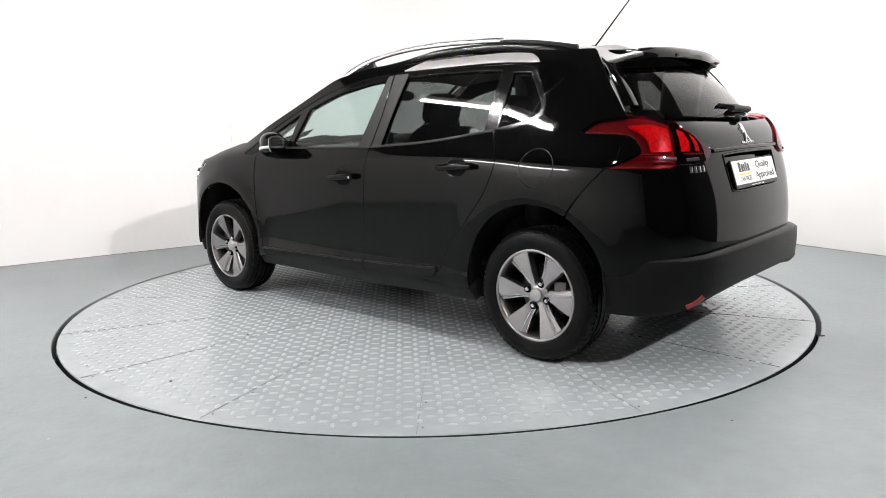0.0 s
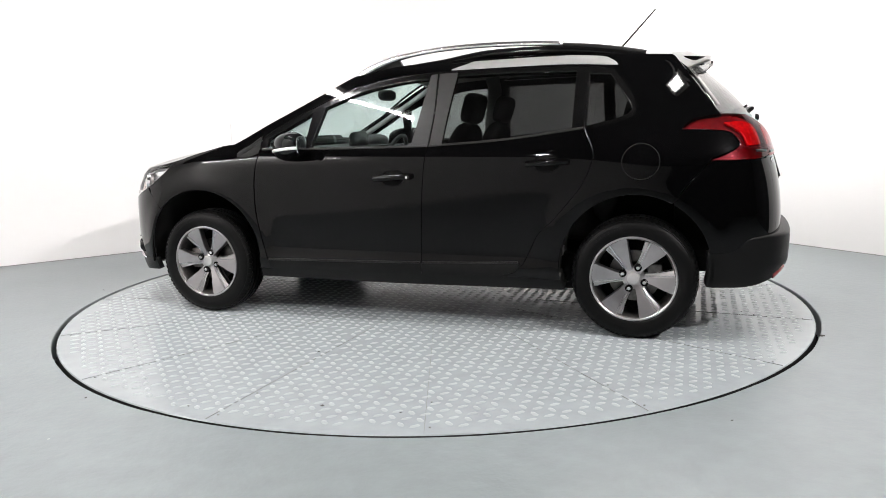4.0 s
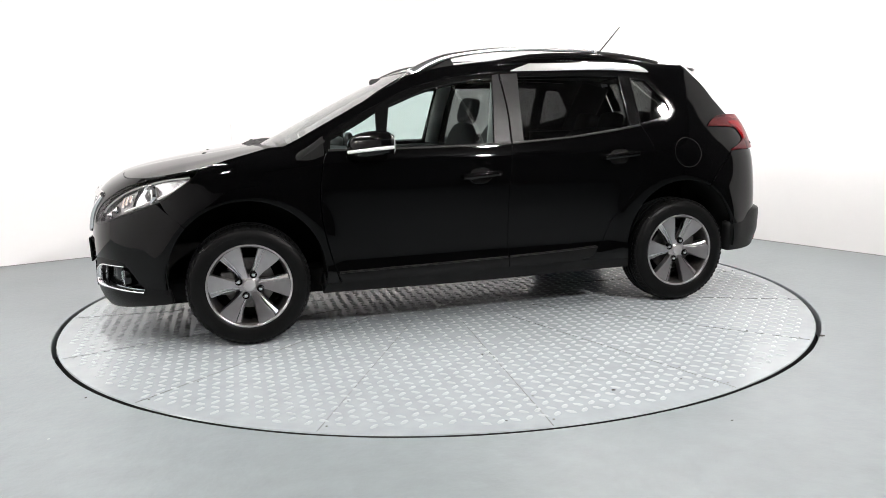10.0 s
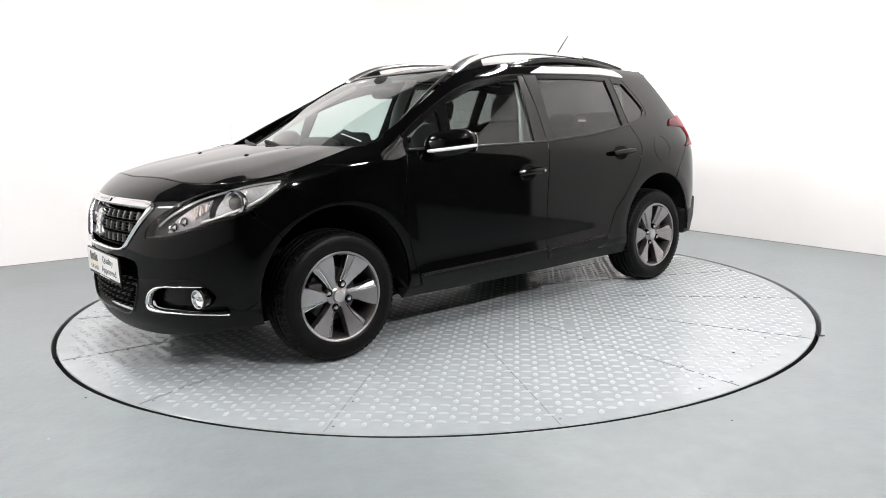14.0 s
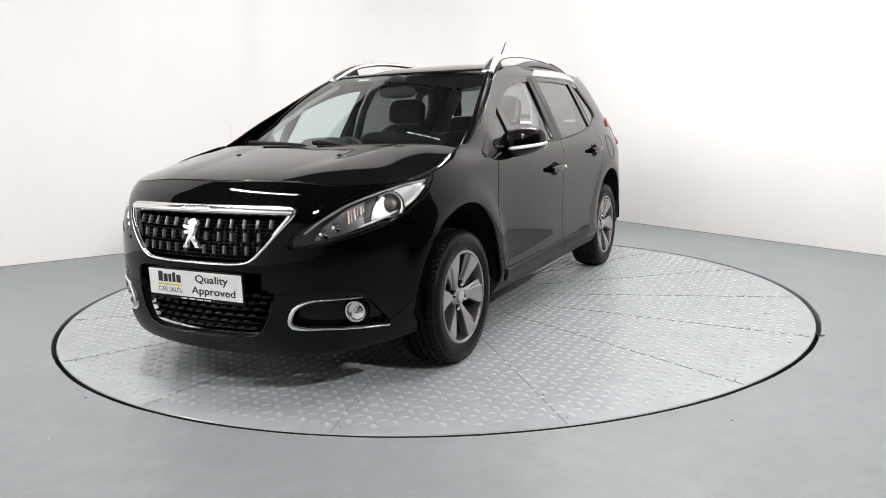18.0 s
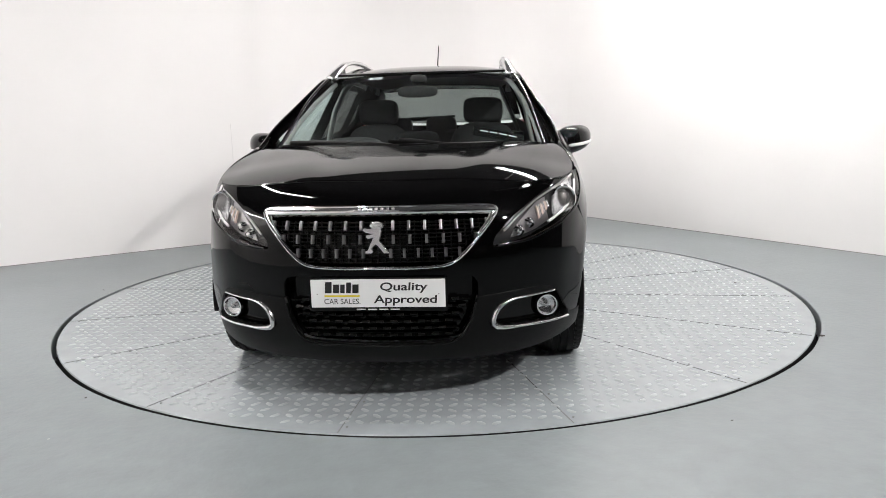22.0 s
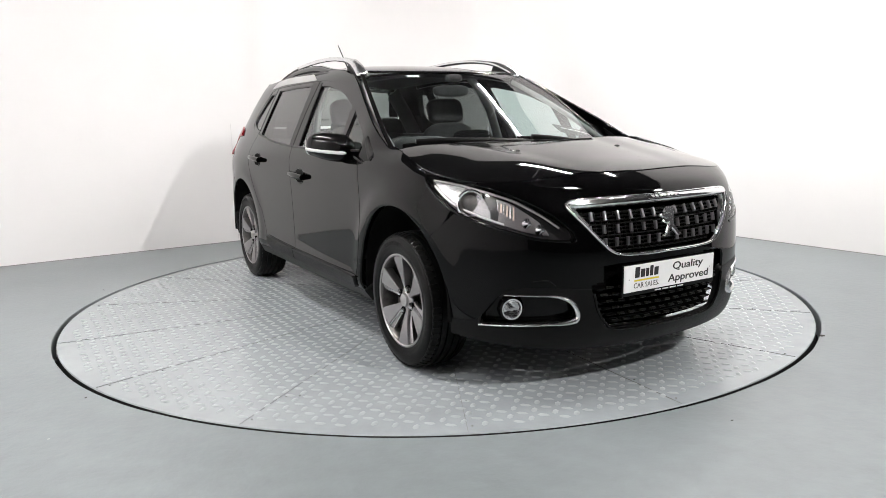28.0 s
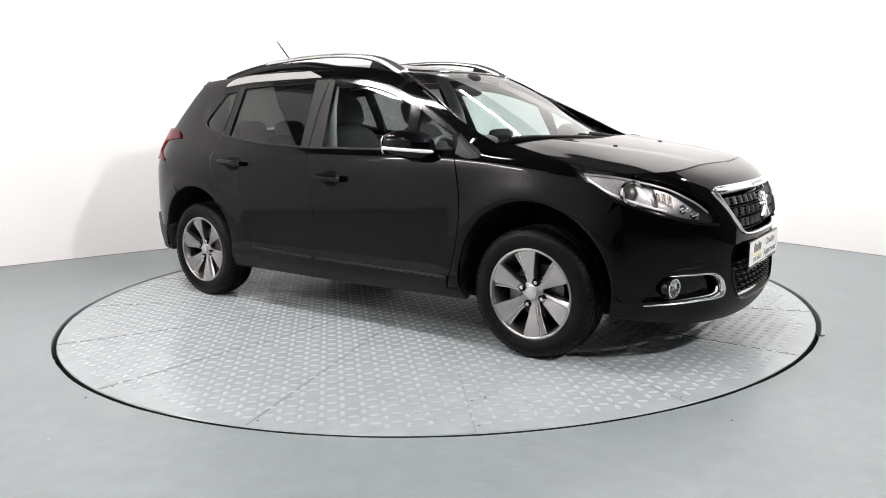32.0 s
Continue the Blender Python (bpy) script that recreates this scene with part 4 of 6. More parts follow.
# ---- front details ----
def rearing(cx, cz, h):
    """The flat outline of a rearing beast about a centre, h high; it faces the car's right."""
    pts = [(0.02, 0.50), (0.16, 0.47), (0.24, 0.40), (0.22, 0.33), (0.14, 0.30), (0.17, 0.22), (0.16, 0.10), (0.12, -0.02), (0.10, -0.10), (0.20, -0.22), (0.30, -0.34), (0.38, -0.44),
           (0.44, -0.47), (0.43, -0.50), (0.28, -0.50), (0.22, -0.42), (0.08, -0.26), (0.0, -0.20), (-0.08, -0.26), (-0.16, -0.36), (-0.12, -0.42), (-0.12, -0.46), (-0.16, -0.50), (-0.34, -0.50),
           (-0.34, -0.46), (-0.26, -0.42), (-0.22, -0.34), (-0.16, -0.20), (-0.10, -0.08), (-0.06, 0.02), (-0.16, 0.0), (-0.26, -0.02), (-0.32, 0.03), (-0.30, 0.08), (-0.18, 0.09),
           (-0.06, 0.12), (-0.20, 0.16), (-0.34, 0.18), (-0.42, 0.24), (-0.40, 0.30), (-0.18, 0.27), (-0.06, 0.28), (-0.14, 0.32), (-0.20, 0.38), (-0.14, 0.44), (-0.06, 0.48)]
    return [(cx + a * h, cz + b * h) for a, b in pts]


def front_end():
    backing = panel("grille", GRILLE, wall, GLOSS, car, out=-0.045, depth=0.004, gap=0.05, label="black radiator grille with short silver bars")
    strip("grille_frame", [tuple(p) for p in GRILLE], wall, slab(0.013, 0.014, 0.4), CHROME, backing, closed=True, flat=True, out=0.0, label="chrome grille surround")
    strip("grille_top_bar", [(-0.468, 0.780), (-0.25, 0.784), (0.0, 0.785), (0.25, 0.784), (0.468, 0.780)], wall, slab(0.030, 0.016, 0.4), CHROME, backing)
    edge = [(0.466, 0.780), (0.448, 0.752), (0.42, 0.722), (0.39, 0.692)]
    count = len(smooth_line(edge, 0.025))
    for e in (1, -1):
        strip("corner_bar", edge, wall, slab(0.024, 0.013, 0.4), CHROME, backing, side=e, scales=[1.0 - 0.6 * i / (count - 1) for i in range(count)])
    strip("name_bar", [(-0.088, 0.786), (0.0, 0.786), (0.088, 0.786)], wall, slab(0.019, 0.004), CHROME, backing, out=0.016)
    for i in range(7):
        a = -0.066 + i * 0.022
        strip("name_mark", [(a - 0.006, 0.786), (a + 0.006, 0.786)], wall, slab(0.010, 0.002), SILVERPAINT, backing, out=0.019)
    # fine mesh bars, horizontal and upright, with three rows of short silver blades before them
    for i in range(11):
        z = 0.757 - 0.0165 * i
        w = 0.285 + (z - 0.583) * 0.93
        strip("grille_bar", [(-w, z), (-w / 2, z), (0, z), (w / 2, z), (w, z)], wall, slab(0.0045, 0.008), PLASTIC, backing, out=-0.036, gap=0.08)
    for i in range(-15, 16):
        a = i * 0.029
        top = 0.765
        low = 0.59 if abs(a) < 0.29 else 0.59 + (abs(a) - 0.29) * 1.05
        if low < top - 0.02:
            strip("grille_upright", [(a, low), (a, top)], wall, slab(0.004, 0.008), PLASTIC, backing, out=-0.034, gap=0.2)
    for z, n, w in ((0.738, 7, 0.435), (0.684, 6, 0.385), (0.630, 6, 0.318)):
        for i in range(-n, n + 1):
            a = i * w / n
            if abs(a) < 0.05:
                continue
            strip("grille_blade", [(a, z - 0.0175), (a, z + 0.0175)], wall, slab(0.012, 0.008, 0.3), BLADE, backing, out=-0.014)
    # plain emblem: a rearing beast, cut flat in bright metal
    panel("emblem", rearing(0.0, 0.690, 0.112), wall, SATIN, car, out=0.014, depth=0.02, gap=0.02, label="bright metal emblem on the grille")
    # lower grille
    lowgr = mirrored(chain([(0.0, 0.262), (0.285, 0.272), (0.33, 0.306), (0.364, 0.37), (0.386, 0.45), (0.386, 0.515)], [(0.386, 0.515), (0.33, 0.545), (0.0, 0.55)]))
    lg = panel("lower_grille", lowgr, wall, GLOSS, car, out=-0.05, depth=0.004, gap=0.05, label="black mesh lower air intake")
    strip("intake_edge", [(-0.375, 0.43), (-0.35, 0.345), (-0.28, 0.276), (-0.1, 0.268), (0.1, 0.268), (0.28, 0.276), (0.35, 0.345), (0.375, 0.43)], wall, oval(0.012, 0.012), GLOSS, lg)
    for k, z in enumerate((0.30, 0.328, 0.356, 0.384, 0.412, 0.44)):
        w = 0.29 + 0.075 * (z - 0.29) / 0.16
        strip("intake_bar", [(-w, z), (-w / 2, z), (0, z), (w / 2, z), (w, z)], wall, slab(0.008, 0.014), GLOSS, lg, out=-0.03)
        for i in range(-6, 7):
            a = (i + 0.5 * (k % 2)) * 0.054
            if abs(a) < w - 0.02:
                strip("intake_tab", [(a - 0.014, z + 0.006), (a + 0.014, z + 0.006)], wall, slab(0.008, 0.006), PLASTIC, lg, out=-0.014)
    for s in (1, -1):
        rec = panel("fog_recess", fh, wall, GLOSS, bumper_low, side=s, out=-0.045, depth=0.004, gap=0.06)
        path = [(0.735, 0.434), (0.62, 0.432), (0.522, 0.426), (0.462, 0.395), (0.444, 0.335), (0.50, 0.317), (0.60, 0.313), (0.845, 0.305)]
        line = smooth_line(path, 0.025)
        strip("fog_trim", path, wall, slab(0.012, 0.010, 0.4), SATIN, bumper_low, side=s, label="silver fog lamp trim",
              scales=[0.55 + 1.05 * math.exp(-((q[0] - 0.445) / 0.075) ** 2) + (0.25 if q[1] < 0.33 else 0.0) for q in line])
        c = wall([(0.70, 0.375)])[0] * [1, s, 1]
        n = normals_at(wall, np.array([(0.70, 0.375)]))[0]
        n = n * np.sign(n[0]) * [1, s, 1]
        aim = Vector((1.0, 0.25 * s, -0.02)).normalized()
        fog = part("fog_lamp", lathe("fog_lamp", [(0.0, -0.03), (0.03, -0.02), (0.043, 0.004), (0.043, 0.014), (0.038, 0.014), (0.034, 0.0), (0.0, -0.016)], 32, "z"), CHROME, car, "round chrome fog lamp")
        fog.matrix_basis = Matrix.Translation(Vector(c) - aim * 0.022) @ aim.to_track_quat("Z", "Y").to_matrix().to_4x4()
        part("lens", lathe("lens", [(0.038, 0.010), (0.03, 0.016), (0.015, 0.019), (0.0, 0.02)], 32, "z"), LENS, fog)
        part("bulb", lathe("bulb", [(0.0, 0.012), (0.008, 0.010), (0.012, 0.0), (0.011, -0.012)], 16, "z"), ALLOYCUT, fog)
        ring = part("bezel", lathe("bezel", [(0.043, 0.012), (0.05, 0.006), (0.052, -0.02), (0.043, -0.02)], 32, "z", True), GLOSS, fog)
    # small towing cover outline
    strip("towing_cover", [(0.62, 0.49), (0.56, 0.493), (0.535, 0.47)], wall, oval(0.0035, 0.003), SEAL, bumper, side=-1)


front_end()


def headlight(side):
    out = loop(LIGHT_LOW, LIGHT_UP)
    base = panel("headlight", out, wall, LAMPGREY, car, side=side, out=-0.05, depth=0.004, gap=0.06, label="slanted headlight with clear lens")

    def at(s, z, o):
        q = np.array([(s, z)])
        n = normals_at(wall, q)[0]
        n = n * np.sign(n[0] + n[1])
        return Vector((wall(q)[0] + n * o) * [1, side, 1]), Vector(n * [1, side, 1])
    # bright outer reflector with the projector in it
    refl = loop([(1.12, 0.885), (1.085, 0.85), (0.99, 0.792), (0.86, 0.745), (0.80, 0.735)], [(0.80, 0.735), (0.815, 0.79), (0.86, 0.845)], [(0.86, 0.845), (0.96, 0.87), (1.12, 0.885)])
    panel("reflector", refl, wall, REFLECTOR, base, side=side, out=-0.036, depth=0.01, gap=0.04)
    c, n = at(0.90, 0.80, -0.04)
    aim = (Vector((1, 0.15 * side, 0)) + n * 0.6).normalized()
    turn = aim.to_track_quat("Z", "Y").to_matrix().to_4x4()
    pr = part("projector", lathe("projector", [(0.0, 0.016), (0.018, 0.013), (0.031, 0.002), (0.034, -0.004), (0.045, -0.004), (0.047, 0.006), (0.05, 0.0), (0.05, -0.03), (0.0, -0.03)], 32, "z"), STEEL, base)
    pr.matrix_basis = Matrix.Translation(c + aim * 0.012) @ turn
    ring = part("projector_ring", lathe("projector_ring", [(0.045, -0.012), (0.047, 0.010), (0.053, 0.013), (0.059, 0.008), (0.060, -0.012)], 40, "z"), CHROME, base)
    ring.matrix_basis = Matrix.Translation(c + aim * 0.012) @ turn
    strip("upper_guide", [(1.12, 0.890), (0.96, 0.876), (0.74, 0.826), (0.60, 0.765), (0.51, 0.700)], wall, slab(0.008, 0.004, 0.4), SILVERPAINT, base, side=side, out=-0.03)
    lens = part("projector_lens", lathe("projector_lens", [(0.0, 0.024), (0.015, 0.021), (0.027, 0.012), (0.032, 0.0)], 32, "z"), LENS, base)
    lens.matrix_basis = Matrix.Translation(c + aim * 0.012) @ turn
    # running-light strip along the lower edge, and the inner lamp chamber
    strip("running_light", [(1.10, 0.862), (1.0, 0.803), (0.86, 0.752), (0.74, 0.716)], wall, slab(0.009, 0.005, 0.4), PALEINK, base, side=side, out=-0.026)
    ch = loop([(0.77, 0.725), (0.66, 0.69), (0.55, 0.67)], [(0.55, 0.67), (0.60, 0.735), (0.70, 0.80), (0.78, 0.825)], [(0.78, 0.825), (0.765, 0.77), (0.77, 0.725)])
    panel("inner_reflector", ch, wall, ALLOY, base, side=side, out=-0.044, depth=0.006, gap=0.05)
    for i in range(6):
        a = 0.70 + 0.014 * i
        strip("reflector_rib", [(a, 0.735 + 0.05 * i / 6), (a, 0.79 + 0.02 * i / 6)], wall, slab(0.007, 0.006, 0.4), SATIN if i % 2 else AMBER, base, side=side, out=-0.036)
    for a, z in ((0.64, 0.722), (0.585, 0.695)):
        c, n = at(a, z, -0.036)
        b = part("bulb", lathe("bulb", [(0.0, 0.02), (0.009, 0.016), (0.013, 0.004), (0.022, -0.004), (0.022, -0.012), (0.0, -0.012)], 20, "z"), CHROME, base)
        b.matrix_basis = Matrix.Translation(c) @ Vector((1, 0.1 * side, 0.05)).to_track_quat("Z", "Y").to_matrix().to_4x4()
    strip("lower_bezel", [(1.14, 0.872), (1.10, 0.84), (0.985, 0.772), (0.83, 0.716), (0.70, 0.682), (0.60, 0.656), (0.47, 0.643)], wall, slab(0.012, 0.004), GLOSS, base, side=side, out=-0.004)
    panel("lens", out, wall, LENS, base, side=side, out=-0.003, depth=0.012, gap=0.04)


def taillight(side):
    outer = loop([(4.616, 0.922), (4.556, 0.913), (4.40, 0.912), (4.276, 0.913)], CLAW, [(4.14, 1.057), (4.17, 1.083), (4.22, 1.105), (4.35, 1.118), (4.50, 1.112), (4.628, 1.092)], [(4.628, 1.092), (4.632, 1.0), (4.616, 0.922)])
    t = panel("tail_light", outer, wall, REDLENS, car, side=side, out=0.012, depth=0.03, gap=0.03, label="red claw-shaped tail light")
    inner = loop([(4.634, 1.09), (4.72, 1.05), (4.80, 1.005), (4.85, 0.965)], [(4.85, 0.975), (4.84, 0.945), (4.79, 0.925), (4.70, 0.918), (4.62, 0.918)], [(4.62, 0.918), (4.637, 1.0), (4.634, 1.09)])
    t2 = panel("tail_light", inner, wall, REDLENS, car, side=side, out=0.012, depth=0.03, gap=0.03, label="red inner tail light on the tailgate")
    for o in (outer, inner):
        panel("lamp_backing", o, wall, REDBOWL, car, side=side, out=-0.018, depth=0.012, gap=0.06)
        panel("lamp_housing", o, wall, WELL, car, side=side, out=-0.034, depth=0.002, gap=0.06, round_=0.006)
    trim = loop([(3.98, 0.80), (4.45, 0.80), (4.95, 0.84)], [(4.95, 0.84), (4.95, 1.08)], [(4.95, 1.08), (4.5, 1.145), (4.25, 1.155), (3.98, 1.085)], [(3.98, 1.085), (3.98, 0.80)])
    panel("boot_trim", trim, wall, CABIN, car, side=side, out=-0.06, depth=0.004, gap=0.08)
    # bright red claws behind the lens, and the clear lamps below
    for k, (o, par) in enumerate(((loop([(4.362, 1.082), (4.47, 1.085), (4.585, 1.066)], [(4.585, 1.066), (4.588, 0.976)], [(4.588, 0.976), (4.476, 0.974)], [(4.476, 0.974), (4.462, 1.02), (4.425, 1.05), (4.362, 1.082)]), t),
                                  (loop([(4.642, 1.058), (4.682, 1.046)], [(4.682, 1.046), (4.70, 1.01), (4.694, 0.972)], [(4.694, 0.972), (4.64, 0.972)], [(4.64, 0.972), (4.642, 1.058)]), t2),
                                  (loop([(4.728, 1.034), (4.757, 1.015), (4.768, 0.972)], [(4.768, 0.972), (4.742, 0.970)], [(4.742, 0.970), (4.742, 1.005), (4.728, 1.034)]), t2))):
        panel("claw_band", o, wall, REDCORE, par, side=side, out=0.0 if par is t else 0.007, depth=0.014 if par is t else 0.004, gap=0.03)
    for par, a, b in ((t, 4.43, 4.57), (t2, 4.65, 4.78)):
        strip("lens_rib", [(a, 0.961), (b, 0.957)], wall, slab(0.006, 0.004), REDBOWL, par, side=side, out=0.006)
    strip("clear_lamp", [(4.506, 0.942), (4.595, 0.940)], wall, slab(0.012, 0.003), LAMPGREY, t, side=side, out=0.0125)
    strip("clear_lamp", [(4.65, 0.934), (4.735, 0.936)], wall, slab(0.012, 0.003), LAMPGREY, t2, side=side, out=0.0125)


for s in (1, -1):
    headlight(s)
    taillight(s)


# ---- lettering ----
def words(name, text, size, material, parent, m, shear=0.0, bold=0.0, label="", width=None):
    cu = bpy.data.curves.new(name, "FONT")
    cu.body, cu.size, cu.shear, cu.offset, cu.extrude = text, size, shear, bold, 0.0004
    cu.align_x = "LEFT"
    tmp = new(name, cu)
    bpy.context.view_layer.update()
    me = bpy.data.meshes.new_from_object(tmp.evaluated_get(bpy.context.evaluated_depsgraph_get()))
    bpy.data.objects.remove(tmp)
    if width:
        w = max(v.co.x for v in me.vertices) - min(v.co.x for v in me.vertices)
        for v in me.vertices:
            v.co.x *= width / w
    me.materials.clear()
    ob = part(name, me, material, parent, label)
    ob.matrix_basis = m
    return ob


def plate_bar(parent, x0, y0, x1, y1, material, name="print_bar", lean=0.0):
    bm = bmesh.new()
    box(bm, x0, y0, 0.0, x1, y1, 0.0006)
    for v in bm.verts:
        v.co.x += lean * (v.co.y - y0)
    ob = part(name, bm, material, parent)
    ob.location = (0, 0, 0.0072)
    return ob


def number_plate(m):
    bm = bmesh.new()
    box(bm, -0.268, -0.072, -0.008, 0.268, 0.062, 0.002, 0.004)
    holder = part("plate_holder", bm, GLOSS, car, "black dealer plate holder with a white plate")
    holder.matrix_basis = m
    bm = bmesh.new()
    box(bm, -0.26, -0.055, 0.0, 0.26, 0.055, 0.007, 0.002)
    part("plate", bm, PLATE, holder, "white plate with black and yellow print")
    # the dealer's name is left as plain upright bars over a yellow line
    for x0, x1, h in ((-0.205, -0.179, 0.046), (-0.173, -0.150, 0.036), (-0.145, -0.128, 0.036), (-0.122, -0.104, 0.044), (-0.098, -0.074, 0.036)):
        plate_bar(holder, x0, 0.002, x1, h, INK, lean=0.06)
    plate_bar(holder, -0.207, -0.013, -0.070, -0.006, YELLOW)
    z = Matrix.Translation
    words("lettering", "CAR SALES.", 0.03, INK, holder, z((-0.21, -0.041, 0.0072)), width=0.14)
    words("lettering", "Quality", 0.044, INK, holder, z((0.008, 0.012, 0.0072)), shear=0.06, bold=0.0007, width=0.182)
    words("lettering", "Approved", 0.044, INK, holder, z((-0.015, -0.038, 0.0072)), shear=0.06, bold=0.0007, width=0.245)
    for i in range(4):
        bar = plate_bar(holder, -0.085 + i * 0.044, -0.067, -0.050 + i * 0.044, -0.062, PALEINK)
        bar.location.z = 0.0022
    for e in (-1, 1):
        bm = bmesh.new()
        bmesh.ops.create_cone(bm, cap_ends=True, segments=10, radius1=0.003, radius2=0.002, depth=0.002)
        sc = part("screw", bm, ALLOY, holder)
        sc.location = (e * 0.235, -0.002, 0.0075)


number_plate(Matrix(((0, 0.02, 1, 2.098), (1, 0, 0, 0.0), (0, 1, -0.02, 0.478), (0, 0, 0, 1))))
number_plate(Matrix(((0, 0.30, -0.954, -1.957), (-1, 0, 0, 0.0), (0, 0.954, 0.30, 0.858), (0, 0, 0, 1))))


# ---- rear details ----
def rear_end():
    strip("plate_recess_edge", [tuple(p) for p in RECESS], rear, oval(0.01, 0.008), PAINT, tailgate, closed=True, flat=True)
    strip("plate_lamp_bar", [(-0.40, 0.965), (-0.2, 0.968), (0.0, 0.97), (0.2, 0.968), (0.40, 0.965)], rear, slab(0.018, 0.010, 0.5), GLOSS, tailgate)
    panel("emblem", [(-a, b) for a, b in rearing(0.0, 1.033, 0.078)], rear, CHROME, tailgate, out=0.006, depth=0.008, gap=0.02, label="chrome emblem")
    for i in range(7):
        a = 0.066 - i * 0.022
        strip("name_mark", [(a - 0.007, 0.99), (a + 0.007, 0.99)], rear, slab(0.010, 0.003), CHROME, tailgate)
    for i in range(4):
        a = 0.60 - i * 0.03
        strip("model_mark", [(a, 0.882), (a, 0.908)], rear, oval(0.018, 0.006), CHROME, tailgate)
    # tail spoiler
    so = mirrored_y(chain([(-1.482, 0.0), (-1.472, 0.3), (-1.435, 0.53)], [(-1.435, 0.53), (-1.52, 0.52), (-1.575, 0.47)], [(-1.575, 0.47), (-1.61, 0.25), (-1.62, 0.0)]))
    sp = panel("tail_spoiler", so, roof, PAINT, car, gap=0.04, depth=0.045, round_=0.006, label="black roof spoiler over the rear window")
    under = mirrored_y(chain([(-1.47, 0.0), (-1.46, 0.3), (-1.43, 0.52)], [(-1.43, 0.52), (-1.52, 0.515), (-1.57, 0.465)], [(-1.57, 0.465), (-1.605, 0.25), (-1.615, 0.0)]))
    panel("spoiler_underside", under, roof, GLOSS, sp, out=-0.044, gap=0.06, depth=0.004)
    bm = bmesh.new()
    box(bm, -1.627, -0.13, 1.398, -1.606, 0.13, 1.414, 0.003)
    part("brake_lamp", bm, LAMPGREY, sp, "clear high-level brake lamp")
    for s in (1, -1):
        # end facets of the spoiler, turned up and outwards; their silver paints in a reflection
        a, b, c, d = (Vector((x, s * y, z)) for x, y, z in ((-1.412, 0.548, 1.440), (-1.479, 0.580, 1.357), (-1.605, 0.46, 1.402), (-1.50, 0.50, 1.444)))
        k = Vector((0.0, -s * 0.03, -0.012))
        bm = bmesh.new()
        vs = [bm.verts.new(v) for v in (a, b, c, d, a + k, b + k, c + k, d + k)]
        for f in ((0, 1, 2, 3), (7, 6, 5, 4), (0, 4, 5, 1), (1, 5, 6, 2), (2, 6, 7, 3), (3, 7, 4, 0)):
            bm.faces.new([vs[q] for q in f])
        bmesh.ops.recalc_face_normals(bm, faces=bm.faces)
        bmesh.ops.bevel(bm, geom=list(bm.edges), offset=0.004, segments=2, affect="EDGES")
        part("spoiler_fin", bm, SILVERPAINT, sp, "spoiler end fin with its pale reflection put into the colour")
        strip("rear_window_band", [(-1.44, 0.498), (-1.485, 0.535), (-1.535, 0.565), (-1.59, 0.593), (-1.64, 0.617)], tailglass, slab(0.075, 0.003), PAINT, car, side=s)
        strip("bumper_reflector", [(0.655, 0.325), (0.62, 0.340), (0.59, 0.368)], rear_bumper, slab(0.026, 0.006), REDDULL, car, side=s, label="red bumper reflector")
    # wiper of the rear window
    w = strip("rear_wiper", [(-1.825, 0.0), (-1.815, -0.15), (-1.785, -0.33)], tailglass, slab(0.022, 0.02, 0.4), PLASTIC, car, out=0.016, label="black rear wiper")
    strip("wiper_blade", [(-1.80, 0.08), (-1.805, -0.05), (-1.79, -0.22), (-1.76, -0.38)], tailglass, slab(0.012, 0.012, 0.4), RUBBER, w, out=0.006)
    part("pivot", lathe("pivot", [(0.0, 0.022), (0.014, 0.02), (0.02, 0.008), (0.022, 0.0)], 20, "x"), PLASTIC, w).matrix_basis = Matrix.Translation((-1.862, 0.0, 1.10)) @ Matrix.Rotation(radians(180), 4, "Z")
    bm = bmesh.new()
    box(bm, -1.82, -0.42, 0.335, -1.5, 0.42, 0.42, 0.03)
    part("rear_valance", bm, PLASTIC, car)


rear_end()


